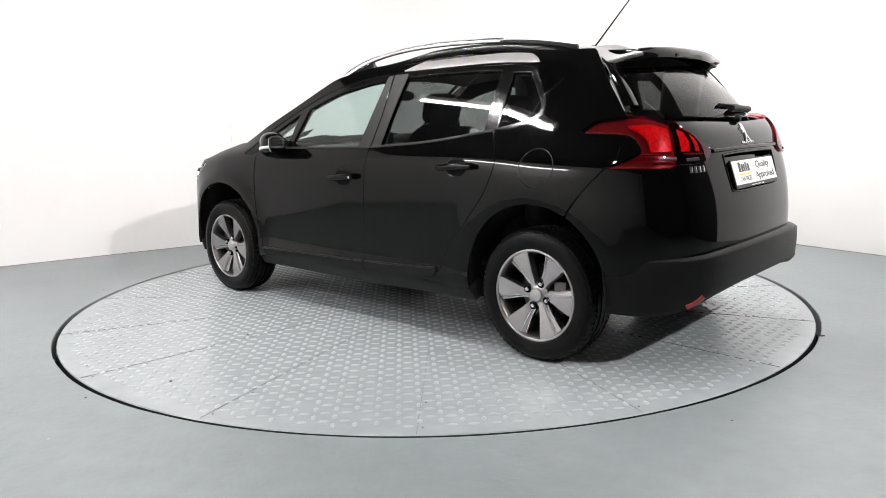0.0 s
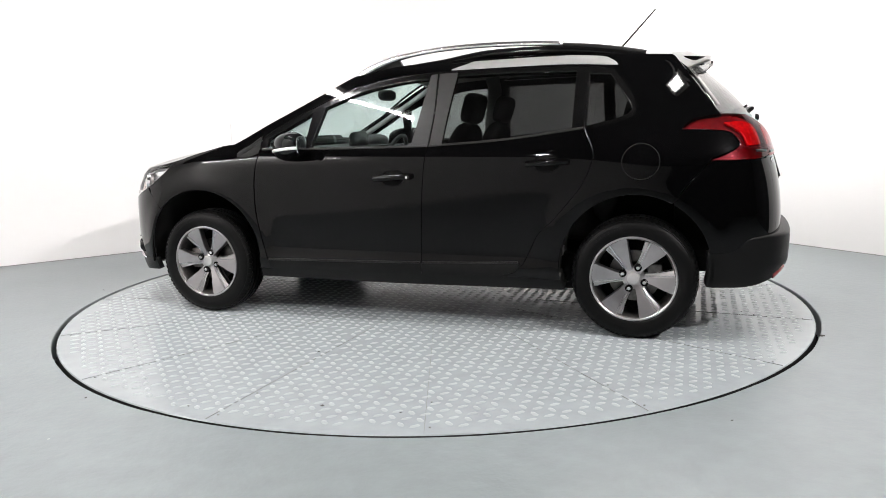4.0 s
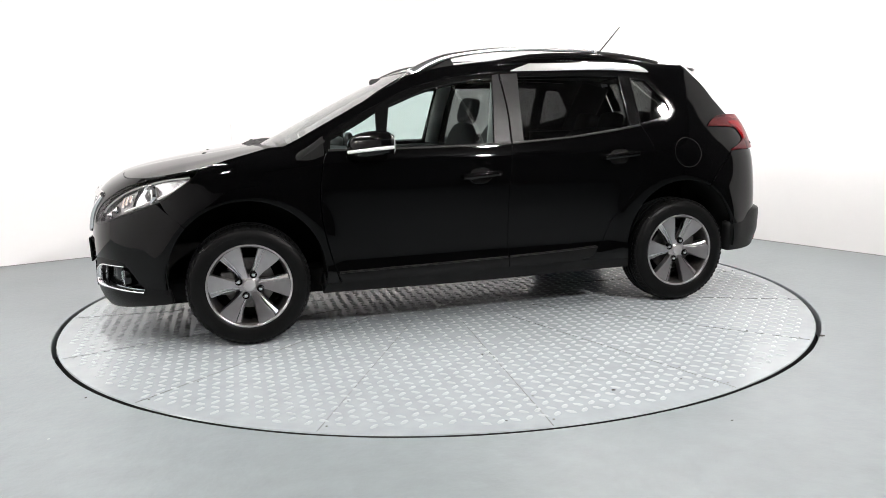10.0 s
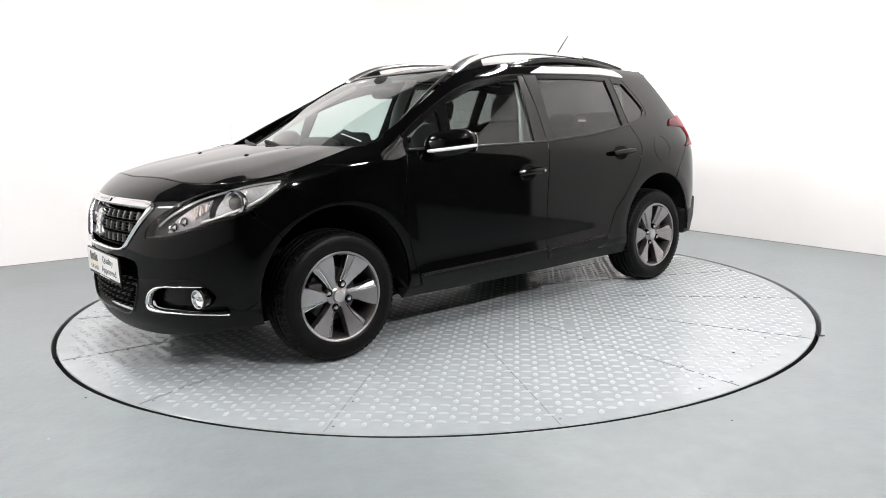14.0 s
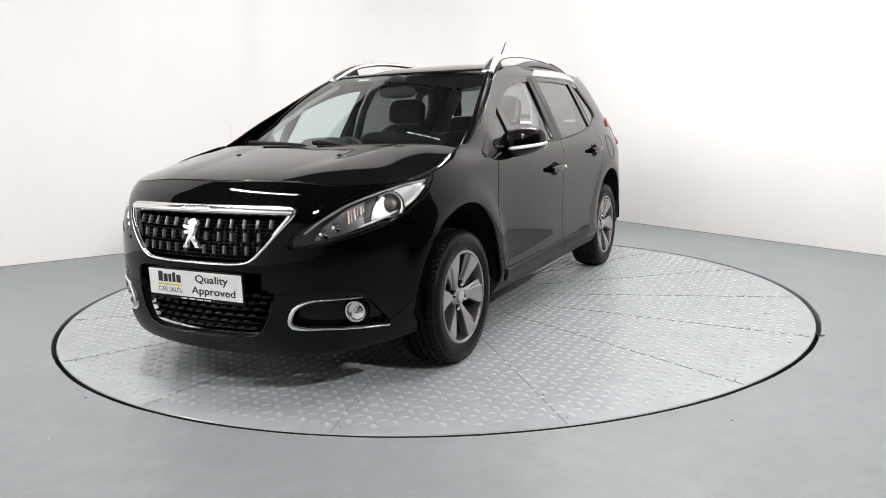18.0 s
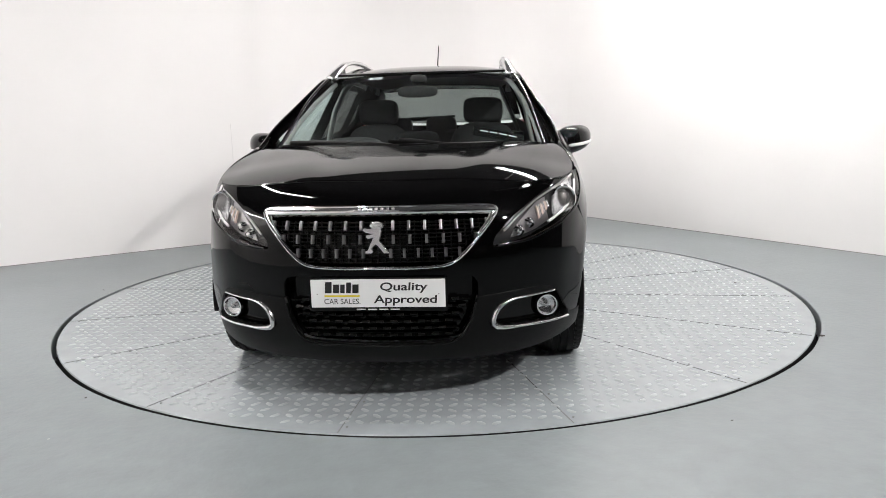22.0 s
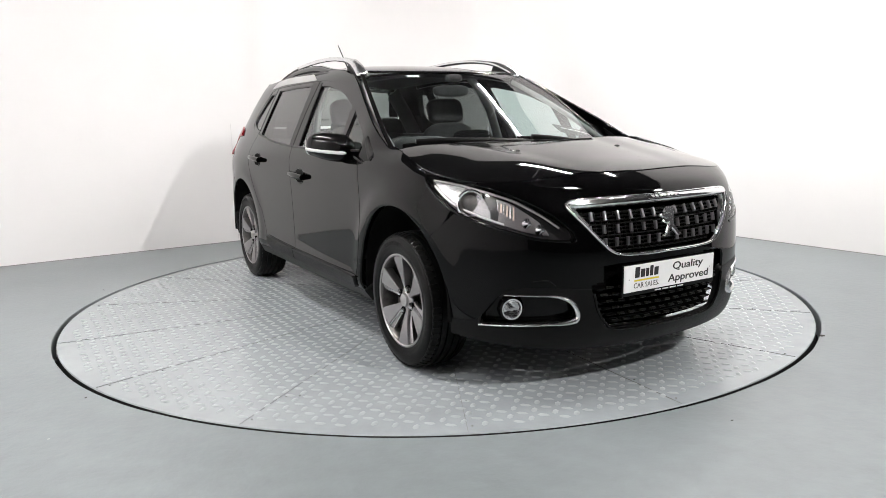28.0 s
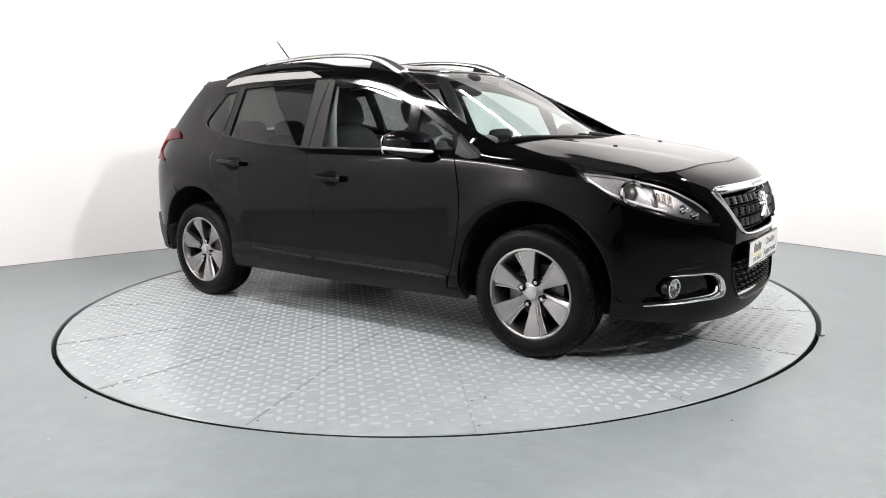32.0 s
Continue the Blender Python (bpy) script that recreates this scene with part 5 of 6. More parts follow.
# ---- roof ----
def roof_rail(side):
    path = [(0.315, 0.545, 1.383), (0.27, 0.540, 1.411), (0.19, 0.525, 1.450), (0.09, 0.514, 1.484), (-0.06, 0.506, 1.509), (-0.22, 0.502, 1.524), (-0.45, 0.499, 1.530), (-0.70, 0.497, 1.524), (-0.86, 0.495, 1.516)]
    line = np.array(smooth_line(path, 0.03)) * [1, side, 1]
    ups = np.tile([0.0, 0.25 * side, 1.0], (len(line), 1))
    sc = 1.15 + 1.15 * np.clip((line[:, 0] - 0.0) / 0.3, 0, 1)
    v, f = sweep(line, ups, [(-0.017, -0.008), (-0.013, 0.008), (0.0, 0.012), (0.013, 0.008), (0.017, -0.008), (0.0, -0.011)], scales=sc)
    me = mesh_of("roof_rail", v, f)
    bm = bmesh.new()
    bm.from_mesh(me)
    bmesh.ops.recalc_face_normals(bm, faces=bm.faces)
    bm.to_mesh(me)
    bm.free()
    rail = part("roof_rail", me, SATIN, car, "silver arched roof rail")
    back = np.array(smooth_line([(-0.86, 0.495, 1.512), (-1.0, 0.493, 1.499), (-1.15, 0.490, 1.478), (-1.29, 0.485, 1.452)], 0.03)) * [1, side, 1]
    v, f = sweep(back, np.tile([0.0, 0.25 * side, 1.0], (len(back), 1)), [(-0.016, -0.016), (-0.013, 0.005), (0.0, 0.009), (0.013, 0.005), (0.016, -0.016)])
    part("rail_tail", mesh_of("rail_tail", v, f), PLASTIC, rail)
    # black foot that fills the rail's front end, and the low black ledge it stands on
    bm = bmesh.new()
    prof = [(0.29, 1.385), (0.20, 1.440), (0.12, 1.468), (0.075, 1.474), (0.055, 1.44), (0.05, 1.425), (0.16, 1.405), (0.29, 1.375)]
    a = [bm.verts.new((x, side * (0.533 + 0.06 * (x - 0.1)), z)) for x, z in prof]
    b = [bm.verts.new((x, side * (0.508 + 0.06 * (x - 0.1)), z)) for x, z in prof]
    bm.faces.new(a)
    bm.faces.new(b[::-1])
    for i in range(len(prof)):
        j = (i + 1) % len(prof)
        bm.faces.new((a[j], a[i], b[i], b[j]))
    bmesh.ops.recalc_face_normals(bm, faces=bm.faces)
    part("rail_foot", bm, PLASTIC, rail)
    ledge = np.array(smooth_line([(0.10, 0.535, 1.425), (-0.05, 0.538, 1.442), (-0.2, 0.538, 1.458), (-0.32, 0.530, 1.478), (-0.45, 0.522, 1.495), (-0.65, 0.512, 1.502), (-0.86, 0.505, 1.498), (-1.0, 0.500, 1.486), (-1.15, 0.495, 1.466), (-1.28, 0.488, 1.442)], 0.03)) * [1, side, 1]
    v, f = sweep(ledge, np.tile([0.0, 0.4 * side, 1.0], (len(ledge), 1)), [(-0.03, -0.035), (-0.022, 0.0), (0.0, 0.006), (0.022, 0.0), (0.03, -0.035)])
    part("rail_ledge", mesh_of("rail_ledge", v, f), GLOSS, rail)


for s in (1, -1):
    roof_rail(s)


def aerial():
    v, f = sweep([(-1.085, -0.012, 1.487), (-1.195, -0.012, 1.607), (-1.306, -0.012, 1.728)], [(1, 0, 0.5)] * 3, oval(0.009, 0.009, 8), scales=[1.2, 1.0, 0.8])
    rod = part("aerial", mesh_of("aerial", v, f), SEAL, car, "thin black roof aerial")
    bm = bmesh.new()
    bmesh.ops.create_uvsphere(bm, u_segments=16, v_segments=8, radius=1.0)
    for q in bm.verts:
        q.co = Vector((-1.078 + q.co.x * 0.035, q.co.y * 0.016 - 0.012, 1.484 + q.co.z * 0.02))
    part("aerial_foot", bm, PLASTIC, rod)


aerial()


# ---- mirrors, handles, small fittings ----
def superblob(cx, cy, cz, rx, ry, rz, p=2.6, nu=28, nv=16, bend=None):
    verts, faces = [], []
    for i in range(nv + 1):
        a = -math.pi / 2 + math.pi * i / nv
        for j in range(nu):
            b = 2 * math.pi * j / nu
            c = [math.cos(a) * math.cos(b), math.cos(a) * math.sin(b), math.sin(a)]
            c = [math.copysign(abs(k) ** (2 / p), k) for k in c]
            q = [cx + rx * c[0], cy + ry * c[1], cz + rz * c[2]]
            verts.append(bend(q) if bend else q)
    for i in range(nv):
        for j in range(nu):
            k = (j + 1) % nu
            faces.append((i * nu + j, i * nu + k, (i + 1) * nu + k, (i + 1) * nu + j))
    return verts, faces


def door_mirror(side, door):
    """A swept-back housing on a short arm, its flat glass towards the tail, a pale strip round its front."""
    cx, cy, cz = 0.612, 0.885, 1.006

    def place(u, v, z):
        # u runs forward and inward along the housing, v forward and outward across it
        return max(cx + 0.80 * u + 0.60 * v, 0.515), side * (cy - 0.60 * u + 0.80 * v), z

    def bend(q):
        u, v, z = q
        t = -u / 0.13
        z += 0.010 * t
        if z < cz:
            z = cz + (z - cz) * (0.92 - 0.22 * t)
        return place(u, v * (1.0 - 0.18 * max(0.0, t)), z)
    v, f = superblob(0.0, 0.0, cz, 0.135, 0.080, 0.076, 2.5, bend=bend)
    m = mesh_of("door_mirror", v, f if side > 0 else [a[::-1] for a in f])
    mir = part("door_mirror", m, PAINT, door, "glossy black door mirror with a silver strip")
    pts, ups = [], []
    for i in range(15):
        a = radians(28 + 150 * i / 14)
        u, w = 0.135 * math.copysign(abs(math.cos(a)) ** 0.8, math.cos(a)), 0.081 * math.sin(a) ** 0.8
        t = -u / 0.13
        p = place(u * 0.985, w * (1.0 - 0.18 * max(0.0, t)), cz - 0.020 + 0.012 * t)
        pts.append(p)
        ups.append(Vector(p) - Vector((cx, side * cy, p[2])))
    v, f = sweep(pts, ups, oval(0.017, 0.008, 8), scales=[0.4] + [1] * 13 + [0.4])
    part("indicator_strip", mesh_of("indicator_strip", v, f), PALEINK, door)
    v, f = superblob(0.513, cy + 0.045, cz + 0.006, 0.005, 0.055, 0.050, 3.2)
    part("mirror_glass", mesh_of("mirror_glass", np.array(v) * [1, side, 1], f), CHROME, door)
    v, f = sweep(np.array([(0.755, 0.775, 0.960), (0.72, 0.80, 0.956), (0.66, 0.84, 0.968)]) * [1, side, 1], [(0, 0, 1)] * 3, oval(0.05, 0.03, 12), scales=[1.3, 1.0, 1.1])
    part("mirror_arm", mesh_of("mirror_arm", v, f), PLASTIC, door)


def handle(side, door, s0, z0, tilt, keyed):
    """A pull handle over a scooped cup, its feet at both ends."""
    cup = smooth_line([(s0 - 0.07, z0 - 0.004), (s0 - 0.045, z0 + 0.034), (s0 + 0.03, z0 + 0.036), (s0 + 0.066, z0 + 0.004), (s0 + 0.03, z0 - 0.040), (s0 - 0.045, z0 - 0.038)], 0.012, True)
    strip("cup_rim", [tuple(p) for p in cup], wall, oval(0.007, 0.006, 8), PAINT, door, closed=True, flat=True, side=side)
    panel("handle_cup", cup, wall, WELL, door, side=side, out=0.0015, depth=0.004, gap=0.02)
    pts = [(s0 - 0.108, z0 - 0.004), (s0 - 0.06, z0 - 0.002), (s0, z0 + 0.002), (s0 + 0.06, z0 + 0.005), (s0 + 0.108, z0 + 0.008)]
    k = len(smooth_line(pts, 0.025))
    strip("door_handle", pts, wall, [(-0.017, 0.0), (0.017, 0.0), (0.018, 0.016), (0.012, 0.026), (0.0, 0.029), (-0.012, 0.026), (-0.018, 0.016)], PAINT, door, side=side, out=0.014,
          scales=[0.6 + 0.42 * math.sin(math.pi * (i + 0.8) / (k + 0.6)) ** 0.5 for i in range(k)])
    for e in (-0.088, 0.088):
        strip("handle_foot", [(s0 + e - 0.02, z0 + e * 0.06), (s0 + e + 0.02, z0 + e * 0.06)], wall, slab(0.028, 0.02, 0.4), PAINT, door, side=side)
    if keyed:
        c = wall([(s0 + 0.093, z0 + 0.005)])[0] * [1, side, 1]
        part("lock", lathe("lock", [(0.0, 0.006), (0.007, 0.006), (0.008, 0.0)], 14, "y"), CHROME, door).location = (c[0], c[1] + side * 0.038, c[2])


for s in (1, -1):
    door_mirror(s, doors[s][0])
    handle(s, doors[s][0], 2.643, 0.826, 1, s > 0)
    handle(s, doors[s][1], 3.49, 0.899, 1, False)
strip("fuel_flap", [(float(3.946 + 0.09 * math.cos(a)), 0.904 + 0.086 * math.sin(a)) for a in np.linspace(0, 2 * math.pi, 28)[:-1]], wall, oval(0.004, 0.0035, 6), SEAL, car, closed=True, label="round fuel flap joint")

for y, n in ((0.306, 1), (-0.306, 1)):
    bm = bmesh.new()
    bmesh.ops.create_uvsphere(bm, u_segments=12, v_segments=6, radius=1.0)
    for q in bm.verts:
        q.co = Vector((1.455 + q.co.x * 0.016, y + q.co.y * 0.018, 0.974 + q.co.z * 0.012))
    part("washer_jet", bm, PLASTIC, car)
for x0, y0, x1, y1, nm in ((1.20, -0.05, 1.02, -0.60, "wiper_arm"), (1.19, 0.55, 1.17, -0.02, "wiper_arm")):
    a = strip(nm, [(x0 + 0.02, y0), ((x0 + x1) / 2 + 0.03, (y0 + y1) / 2), (x1, y1)], screen, slab(0.02, 0.016, 0.4), PLASTIC, car, out=0.034, label="black windscreen wiper")
    strip("wiper_blade", [(x0 - 0.005, y0 - 0.02), ((x0 + x1) / 2 + 0.005, (y0 + y1) / 2 - 0.03), (x1 - 0.03, y1 - 0.06)], screen, slab(0.012, 0.014, 0.4), RUBBER, a, out=0.014)


# ---- wheels ----
def wheel_meshes():
    tyre = lathe("tyre", [(0.212, -0.09), (0.222, -0.098), (0.25, -0.104), (0.285, -0.1), (0.303, -0.088), (0.311, -0.07),
                          (0.3135, -0.050), (0.3065, -0.049), (0.3065, -0.041), (0.315, -0.040), (0.316, -0.014), (0.3075, -0.013), (0.3075, -0.004), (0.316, -0.003),
                          (0.316, 0.022), (0.3075, 0.023), (0.3075, 0.031), (0.3145, 0.032), (0.3135, 0.054), (0.3065, 0.055), (0.3065, 0.06), (0.311, 0.07),
                          (0.303, 0.088), (0.296, 0.0935), (0.293, 0.0925), (0.285, 0.1), (0.262, 0.1035), (0.25, 0.104), (0.247, 0.1025), (0.235, 0.102), (0.222, 0.098), (0.212, 0.088)], 96, "y", True)
    rim = lathe("rim", [(0.213, 0.088), (0.218, 0.092), (0.2175, 0.097), (0.212, 0.0985), (0.205, 0.094), (0.200, 0.080), (0.194, 0.05), (0.188, -0.06), (0.20, -0.09), (0.213, -0.092), (0.205, -0.06), (0.206, 0.05)], 64, "y", True)
    shield = lathe("splash_shield", [(0.0, -0.045), (0.15, -0.045), (0.192, -0.06), (0.19, -0.066), (0.0, -0.055)], 48, "y")
    lip = lathe("rim_lip", [(0.206, 0.0945), (0.212, 0.0992), (0.2178, 0.0977), (0.2183, 0.0918), (0.2135, 0.0885)], 64, "y")
    # one broad spoke: a grey face that widens outwards, a bright flank beside it
    verts, faces = [], []
    ring = []
    for r, w0, w1, y in ((0.026, -0.014, 0.014, 0.066), (0.06, -0.013, 0.014, 0.070), (0.10, -0.018, 0.022, 0.079), (0.145, -0.029, 0.036, 0.088), (0.18, -0.036, 0.046, 0.0935), (0.212, -0.040, 0.053, 0.0965)):
        ring.append([(r, w0, y - 0.003), (r, w1, y), (r, w1 + 0.004, y - 0.04), (r, w0 - 0.003, y - 0.026)])
    for q in ring:
        for r, w, y in q:
            verts.append((r, y, w))
    for i in range(len(ring) - 1):
        for j in range(4):
            k = (j + 1) % 4
            faces.append((i * 4 + j, i * 4 + k, i * 4 + 4 + k, i * 4 + 4 + j))
    faces += [(0, 3, 2, 1), tuple(range(20, 24))]
    spoke = mesh_of("spoke", verts, faces, True)
    bm = bmesh.new()
    bm.from_mesh(spoke)
    bmesh.ops.recalc_face_normals(bm, faces=bm.faces)
    bmesh.ops.bevel(bm, geom=[e for e in bm.edges if e.calc_face_angle(0) > 0.6], offset=0.0025, segments=2, affect="EDGES")
    bm.to_mesh(spoke)
    bm.free()
    spoke.polygons.foreach_set("use_smooth", [True] * len(spoke.polygons))
    spoke.set_sharp_from_angle(angle=radians(40))
    verts, faces = [], []
    for r, w, y, k in ((0.045, -0.014, 0.058, 0.010), (0.11, -0.021, 0.069, 0.016), (0.165, -0.034, 0.080, 0.024), (0.208, -0.042, 0.087, 0.031)):
        verts += [(r, y, w + 0.004), (r, y - 0.002, w - k * 0.45), (r, y - 0.008, w - k), (r, y - 0.04, w - k - 0.004), (r, y - 0.03, w + 0.006)]
    for i in range(3):
        for j in range(5):
            k = (j + 1) % 5
            faces.append((i * 5 + j, i * 5 + 5 + j, i * 5 + 5 + k, i * 5 + k))
    faces += [(0, 1, 2, 3, 4), (19, 18, 17, 16, 15)]
    flank = mesh_of("spoke_flank", verts, faces, False)
    # a thin bright ridge where the face steps down to its flank, another along the flank's outer edge
    verts, faces = [], []
    for side_k in (0.0, 1.0):
        n = len(verts)
        for r, w, y, k in ((0.05, -0.015, 0.061, 0.010), (0.11, -0.0215, 0.072, 0.016), (0.165, -0.0345, 0.083, 0.024), (0.206, -0.0425, 0.0895, 0.031)):
            c = w - 0.002 - side_k * (k - 0.002)
            verts += [(r, y - side_k * 0.008, c + 0.0022), (r, y - side_k * 0.008, c - 0.0022), (r, y - 0.03, c - 0.0022), (r, y - 0.03, c + 0.0022)]
        for i in range(3):
            for j in range(4):
                q = (j + 1) % 4
                faces.append((n + i * 4 + j, n + i * 4 + 4 + j, n + i * 4 + 4 + q, n + i * 4 + q))
        faces += [(n, n + 1, n + 2, n + 3), (n + 15, n + 14, n + 13, n + 12)]
    ridge = mesh_of("spoke_ridge", verts, faces, False)
    hubm = lathe("hub", [(0.0, 0.05), (0.05, 0.05), (0.058, 0.056), (0.056, 0.061), (0.045, 0.064), (0.033, 0.07), (0.03, 0.064), (0.0, 0.064)], 48)
    cap = lathe("centre_cap", [(0.0, 0.085), (0.02, 0.084), (0.029, 0.081), (0.032, 0.074), (0.032, 0.06)], 32)
    bolt = lathe("bolt", [(0.0, 0.080), (0.008, 0.079), (0.0105, 0.076), (0.0105, 0.05)], 8)
    well = lathe("bolt_well", [(0.0, 0.069), (0.014, 0.069), (0.017, 0.073), (0.019, 0.072), (0.020, 0.06)], 20)
    disc = lathe("brake_disc", [(0.0, 0.02), (0.06, 0.02), (0.07, 0.0), (0.133, 0.0), (0.133, -0.02), (0.0, -0.02)], 48)
    return shield, tyre, rim, lip, spoke, flank, ridge, hubm, cap, bolt, well, disc


WM = wheel_meshes()


def wheel(x, side, turn, front):
    shield, tyre, rim, lip, spoke, flank, ridge, hubm, cap, bolt, well, disc = WM
    w = part("wheel", disc, STEEL, car, "grey six-spoke alloy wheel with black tyre")
    w.matrix_basis = Matrix.Translation((x, side * (0.745 if x > 0 else 0.722), 0.313)) @ Matrix.Rotation(0 if side > 0 else math.pi, 4, "Z")
    part("splash_shield", shield, WELL, w)
    part("tyre", tyre, RUBBER, w)
    part("rim", rim, STEEL, w)
    part("rim_lip", lip, ALLOY, w)
    part("hub", hubm, ALLOY, w)
    for i in range(6):
        m = Matrix.Rotation(radians(turn + 60 * i), 4, "Y")
        part("spoke", spoke, ALLOY, w).matrix_basis = m
        part("spoke_flank", flank, ALLOY, w).matrix_basis = m
        part("spoke_ridge", ridge, ALLOYCUT, w).matrix_basis = m
    part("centre_cap", cap, SILVERPAINT, w)
    for i in range(4):
        part("bolt_well", well, GLOSS, w).matrix_basis = Matrix.Rotation(radians(-22 + 90 * i), 4, "Y") @ Matrix.Translation((0.058, 0, 0))
        part("bolt", bolt, CHROME, w).matrix_basis = Matrix.Rotation(radians(-22 + 90 * i), 4, "Y") @ Matrix.Translation((0.058, 0, 0))
    # shoulder blocks of the tread
    verts, faces = [], []
    for i in range(64):
        a = 2 * math.pi * i / 64
        for y0, y1, off in ((0.060, 0.092, 0.0), (-0.092, -0.060, 0.5)):
            a0, a1 = a + off * 0.04 + 0.012, a + off * 0.04 + 0.072
            n = len(verts)
            r0, r1 = 0.3055, 0.3155
            for r, yy in ((r1, 0), (r1 - 0.011, 1)):
                for t in (a0, a1):
                    y = (y0 if y0 > 0 else y1) if yy == 0 else (y1 if y0 > 0 else y0)
                    verts.append((r * math.cos(t), y, r * math.sin(t)))
                    verts.append(((r - 0.012) * math.cos(t), y, (r - 0.012) * math.sin(t)))
            faces += [(n, n + 2, n + 6, n + 4), (n, n + 1, n + 3, n + 2), (n + 4, n + 6, n + 7, n + 5), (n, n + 4, n + 5, n + 1), (n + 2, n + 3, n + 7, n + 6)]
    me = mesh_of("tread_pattern", verts, faces, False)
    bm = bmesh.new()
    bm.from_mesh(me)
    bmesh.ops.recalc_face_normals(bm, faces=bm.faces)
    bm.to_mesh(me)
    bm.free()
    tagged(part("tread_pattern", me, RUBBER, w), kind="stuff")
    # worn raised print on the sidewall
    for i in range(7):
        bm = bmesh.new()
        box(bm, -0.009, 0.1025, 0.258, 0.009, 0.1046, 0.277, 0.001)
        part("sidewall_mark", bm, GREYRUBBER, w).matrix_basis = Matrix.Rotation(radians(turn + 20 + 5.2 * i), 4, "Y")
    # caliper
    bm = bmesh.new()
    box(bm, 0.07 if front else -0.14, -0.03, -0.05, 0.14 if front else -0.07, 0.04, 0.07, 0.012)
    part("caliper", bm, STEEL, w)
    # dark well over the wheel
    seg, vs, fs = 30, [], []
    r, zc = (0.405, 0.355) if x > 0 else (0.38, 0.37)
    for i in range(seg + 1):
        a = radians(-8 + 196 * i / seg)
        for yy in (0.828, 0.45):
            vs.append((x + r * math.cos(a), side * yy, zc + r * math.sin(a)))
        vs.append((x, side * 0.45, 0.315))
    for i in range(seg):
        fs += [(i * 3, i * 3 + 1, i * 3 + 4, i * 3 + 3), (i * 3 + 1, i * 3 + 2, i * 3 + 5, i * 3 + 4)]
    part("wheel_well", mesh_of("wheel_well", vs, fs), WELL, car)


wheel(1.269, 1, -6, True)
wheel(-1.269, 1, -6, False)
wheel(1.269, -1, -25, True)
wheel(-1.269, -1, -20, False)


# ---- cabin and underside ----
def cabin():
    def bx(name, a, material, bev=0.02, label=""):
        bm = bmesh.new()
        box(bm, *a, bev)
        return part(name, bm, material, car, label)
    bx("underbody", (-1.50, -0.62, 0.20, 1.72, 0.62, 0.34), WELL, 0.03)
    bx("cabin_floor", (-1.75, -0.70, 0.34, 0.85, 0.70, 0.42), WELL, 0.02)
    bx("engine_bay", (0.88, -0.42, 0.30, 1.95, 0.42, 0.80), WELL, 0.03)
    bx("boot_floor", (-1.80, -0.55, 0.42, -1.45, 0.55, 0.90), WELL, 0.03)
    for s in (1, -1):
        bx("door_lining", (-0.90, s * 0.70 - 0.035, 0.40, 0.85, s * 0.70 + 0.035, 0.965), CABIN, 0.02)
        bx("rear_lining", (-1.70, s * 0.62 - 0.04, 0.72, -0.90, s * 0.62 + 0.04, 1.03), CABIN, 0.02)
        # centre pillar lining
        v, f = sweep(np.array([(-0.13, 0.69, 0.97), (-0.17, 0.64, 1.2), (-0.2, 0.575, 1.34), (-0.2, 0.50, 1.41)]) * [1, s, 1], [(0, s, 0.2)] * 4, oval(0.10, 0.03, 10))
        part("pillar_lining", mesh_of("pillar_lining", v, f), LINER, car)
        v, f = sweep(np.array([(0.93, 0.685, 1.0), (0.70, 0.655, 1.125), (0.48, 0.605, 1.245), (0.26, 0.53, 1.36)]) * [1, s, 1], [(0.3, s, 0.3)] * 4, oval(0.036, 0.026, 10))
        part("pillar_lining", mesh_of("pillar_lining", v, f), LINER, car)
        v, f = sweep(np.array([(-1.28, 0.63, 1.02), (-1.33, 0.56, 1.2), (-1.38, 0.49, 1.36)]) * [1, s, 1], [(0, s, 0.2)] * 3, oval(0.24, 0.03, 10))
        part("pillar_lining", mesh_of("pillar_lining", v, f), CABIN, car)
    # roof lining
    ro = mirrored_y(chain([(0.28, 0.0), (0.25, 0.5)], [(0.25, 0.5), (-0.4, 0.56), (-1.0, 0.55), (-1.42, 0.49)], [(-1.42, 0.49), (-1.45, 0.0)]))
    panel("roof_lining", ro, roof, LINER, car, out=-0.04, gap=0.12, depth=0.003)
    # dashboard
    v, f = sweep([(0.80, -0.66, 0.93), (0.80, -0.3, 0.95), (0.80, 0.3, 0.95), (0.80, 0.66, 0.93)], [(0, 0, 1)] * 4, [(-0.28, -0.1), (0.2, -0.25), (0.22, -0.02), (0.1, 0.03), (-0.1, 0.04), (-0.3, 0.02)])
    dash = part("dashboard", mesh_of("dashboard", v, f, False), CABIN, car, "dark moulded dashboard")
    v, f = superblob(0.66, -0.36, 0.995, 0.09, 0.17, 0.05)
    part("instrument_hood", mesh_of("instrument_hood", v, f), CABIN, dash)
    v, f = superblob(0.60, 0.0, 1.0, 0.02, 0.13, 0.07, 4)
    part("display", mesh_of("display", v, f), GLOSS, dash)
    n = 32
    c = Vector((0.50, -0.36, 0.875))
    tilt = Matrix.Rotation(radians(-25), 3, "Y")
    ringp = [c + tilt @ Vector((0, 0.17 * math.cos(2 * math.pi * i / n), 0.17 * math.sin(2 * math.pi * i / n))) for i in range(n)]
    v, f = sweep(ringp, [tilt @ Vector((1, 0, 0))] * n, oval(0.03, 0.03, 8), closed=True)
    sw = part("steering_wheel", mesh_of("steering_wheel", v, f), CABIN, car)
    v, f = superblob(0.51, -0.36, 0.87, 0.03, 0.07, 0.06)
    part("airbag_pad", mesh_of("airbag_pad", v, f), CABIN, sw)
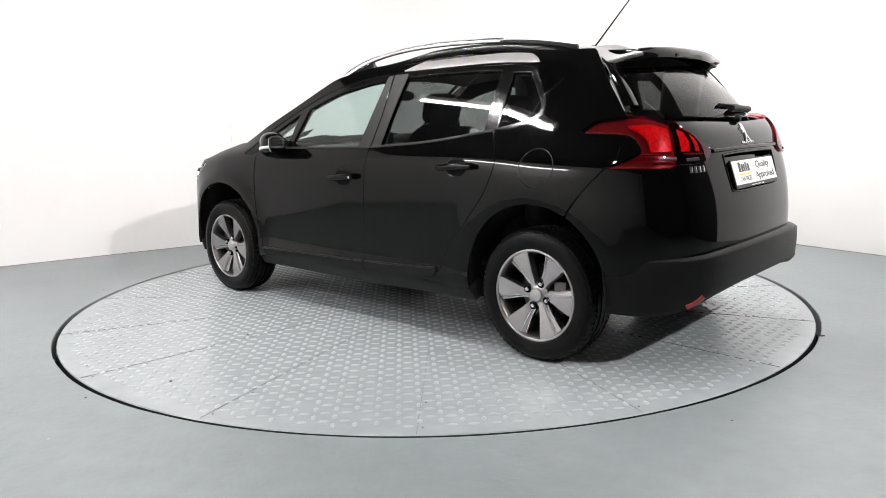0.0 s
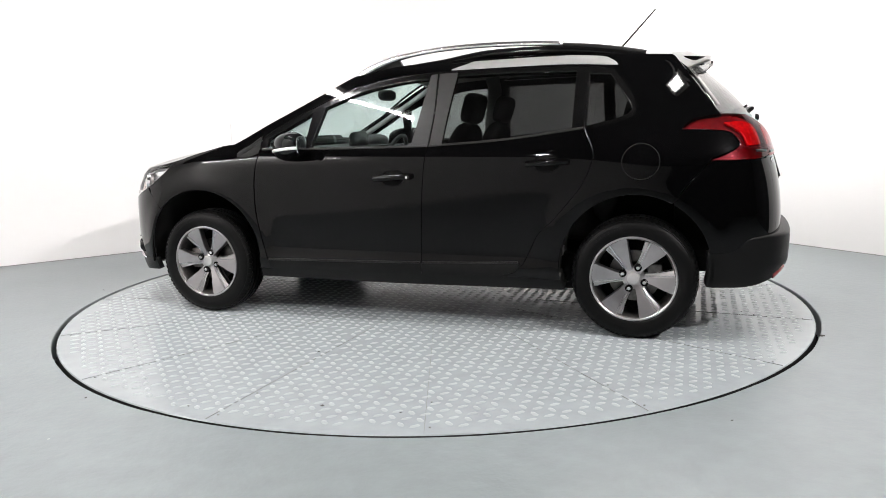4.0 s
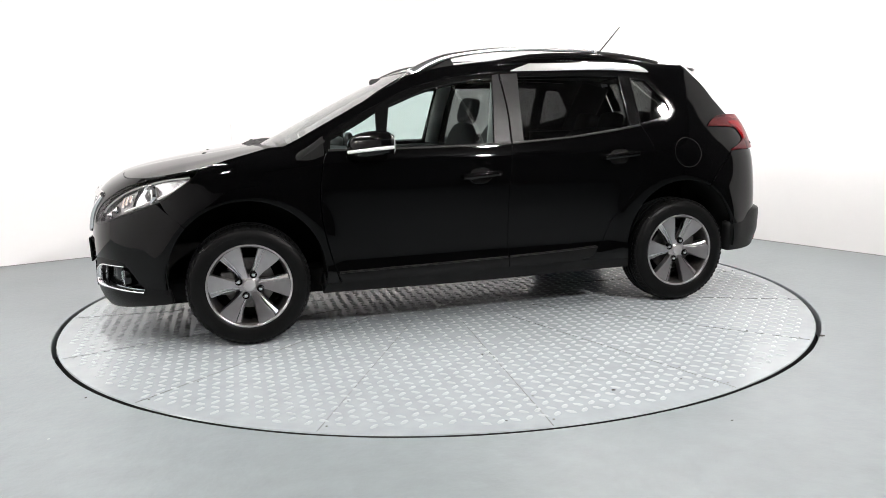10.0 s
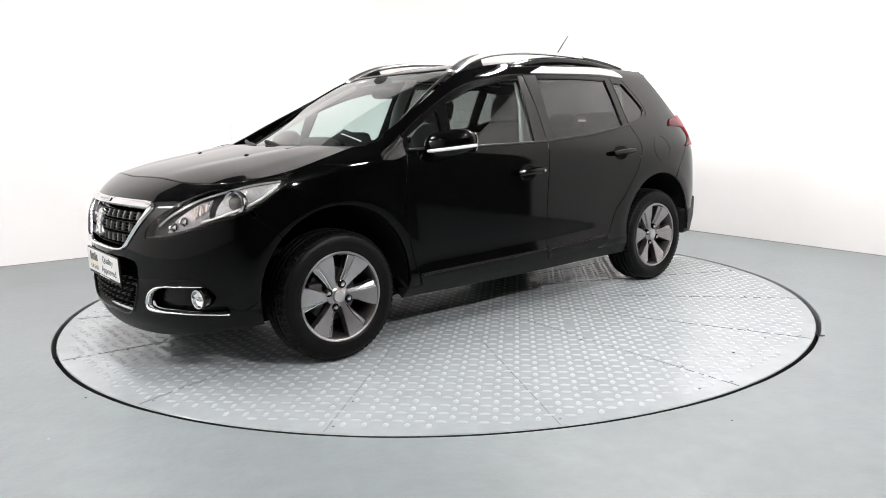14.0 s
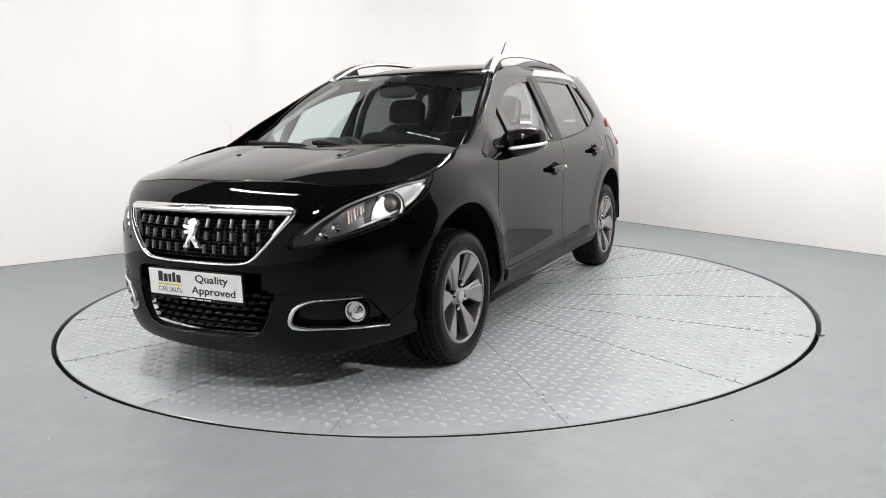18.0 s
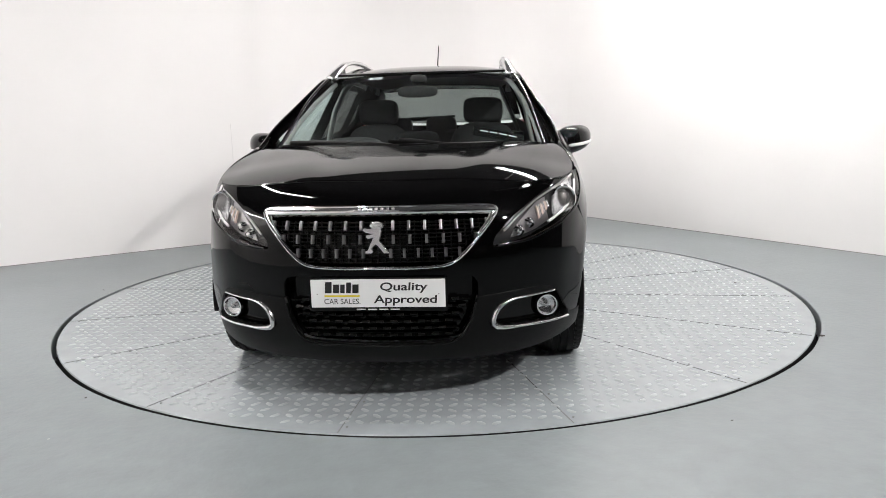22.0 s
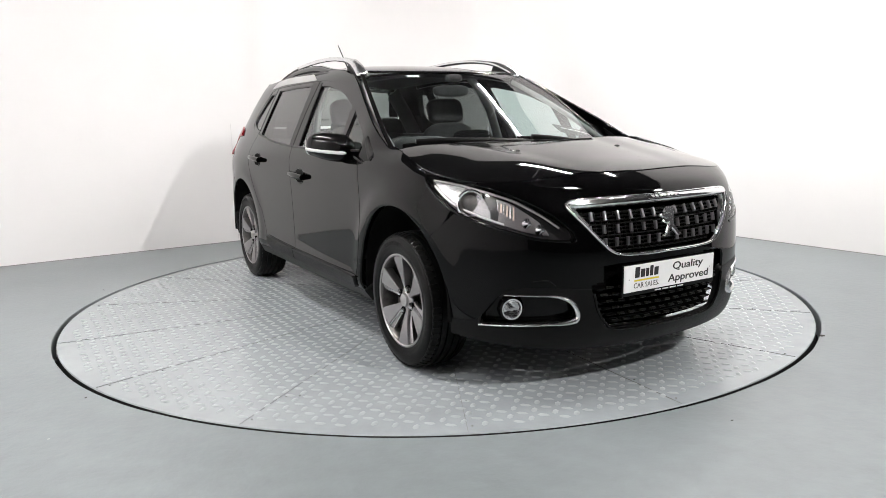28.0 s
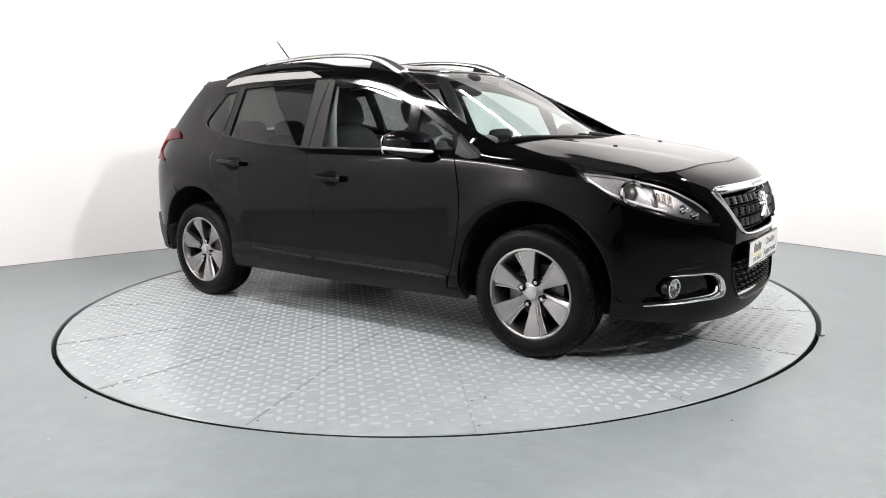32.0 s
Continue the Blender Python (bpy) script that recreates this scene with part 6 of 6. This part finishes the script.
    for e in (-1, 1):
        v, f = sweep([(0.505, -0.36 + e * 0.05, 0.87), (0.502, -0.36 + e * 0.16, 0.87)], [(1, 0, 0)] * 2, oval(0.04, 0.015, 8))
        part("wheel_arm", mesh_of("wheel_arm", v, f), CABIN, sw)
    # seats
    for s in (1, -1):
        v, f = superblob(0.12, s * 0.36, 0.55, 0.27, 0.25, 0.10, 3.5)
        seat = part("front_seat", mesh_of("front_seat", v, f), CLOTH, car, "dark cloth front seat")
        lean = Matrix.Translation((-0.14, s * 0.36, 0.57)) @ Matrix.Rotation(radians(-16), 4, "Y")
        v, f = superblob(0, 0, 0.26, 0.07, 0.235, 0.30, 3.2)
        part("backrest", mesh_of("backrest", [lean @ Vector(p) for p in v], f), CLOTH, seat)
        v, f = superblob(0, 0, 0.645, 0.048, 0.135, 0.088, 4.0)
        part("head_restraint", mesh_of("head_restraint", [lean @ Vector(p) for p in v], f), CLOTH, seat)
        for e in (-0.05, 0.05):
            v, f = sweep([lean @ Vector((0, e, 0.52)), lean @ Vector((0, e, 0.60))], [(1, 0, 0)] * 2, oval(0.012, 0.012, 8))
            part("post", mesh_of("post", v, f), CHROME, seat)
    v, f = superblob(-0.85, 0, 0.56, 0.25, 0.62, 0.12, 4)
    bench = part("rear_bench", mesh_of("rear_bench", v, f), CLOTH, car, "dark cloth rear bench")
    lean = Matrix.Translation((-1.08, 0, 0.60)) @ Matrix.Rotation(radians(-18), 4, "Y")
    v, f = superblob(0, 0, 0.20, 0.08, 0.62, 0.27, 4)
    part("backrest", mesh_of("backrest", [lean @ Vector(p) for p in v], f), CLOTH, bench)
    for y in (-0.36, 0.0, 0.36):
        v, f = superblob(0, y, 0.50, 0.045, 0.125, 0.08, 4)
        part("head_restraint", mesh_of("head_restraint", [lean @ Vector(p) for p in v], f), CLOTH, bench)
    # inner mirror, sun-visor sticker and dash card
    v, f = superblob(0.385, -0.01, 1.30, 0.03, 0.12, 0.035, 3)
    im = part("inner_mirror", mesh_of("inner_mirror", v, f), CLOTH, car)
    v, f = superblob(0.40, 0.0, 1.372, 0.05, 0.05, 0.025, 2.5)
    part("sensor_cover", mesh_of("sensor_cover", v, f), CLOTH, im)
    strip("screen_sticker", [(0.375, -0.30), (0.385, -0.22)], screen, slab(0.03, 0.001), PALEINK, car, out=-0.006)
    card = panel("dealer_card", [(0.91, 0.34), (0.99, 0.34), (0.99, 0.60), (0.91, 0.60)], screen, GLOSS, car, out=-0.016, depth=0.003, gap=0.06, label="small dark card with pale print behind the windscreen")
    for i in range(4):
        strip("print_bar", [(0.948, 0.375 + i * 0.05), (0.948, 0.413 + i * 0.05)], screen, slab(0.006, 0.001), PALEINK, card, out=-0.0135)


cabin()


def motions():
    rows = [(float(t), Matrix.Rotation(radians(137.29 + 5.797 * t), 4, "Z")) for t in range(0, 33)]
    walk(table, rows)
    walk(car, [(t, m @ Matrix.Translation((CAR_AT[0], CAR_AT[1], 0))) for t, m in rows])


motions()
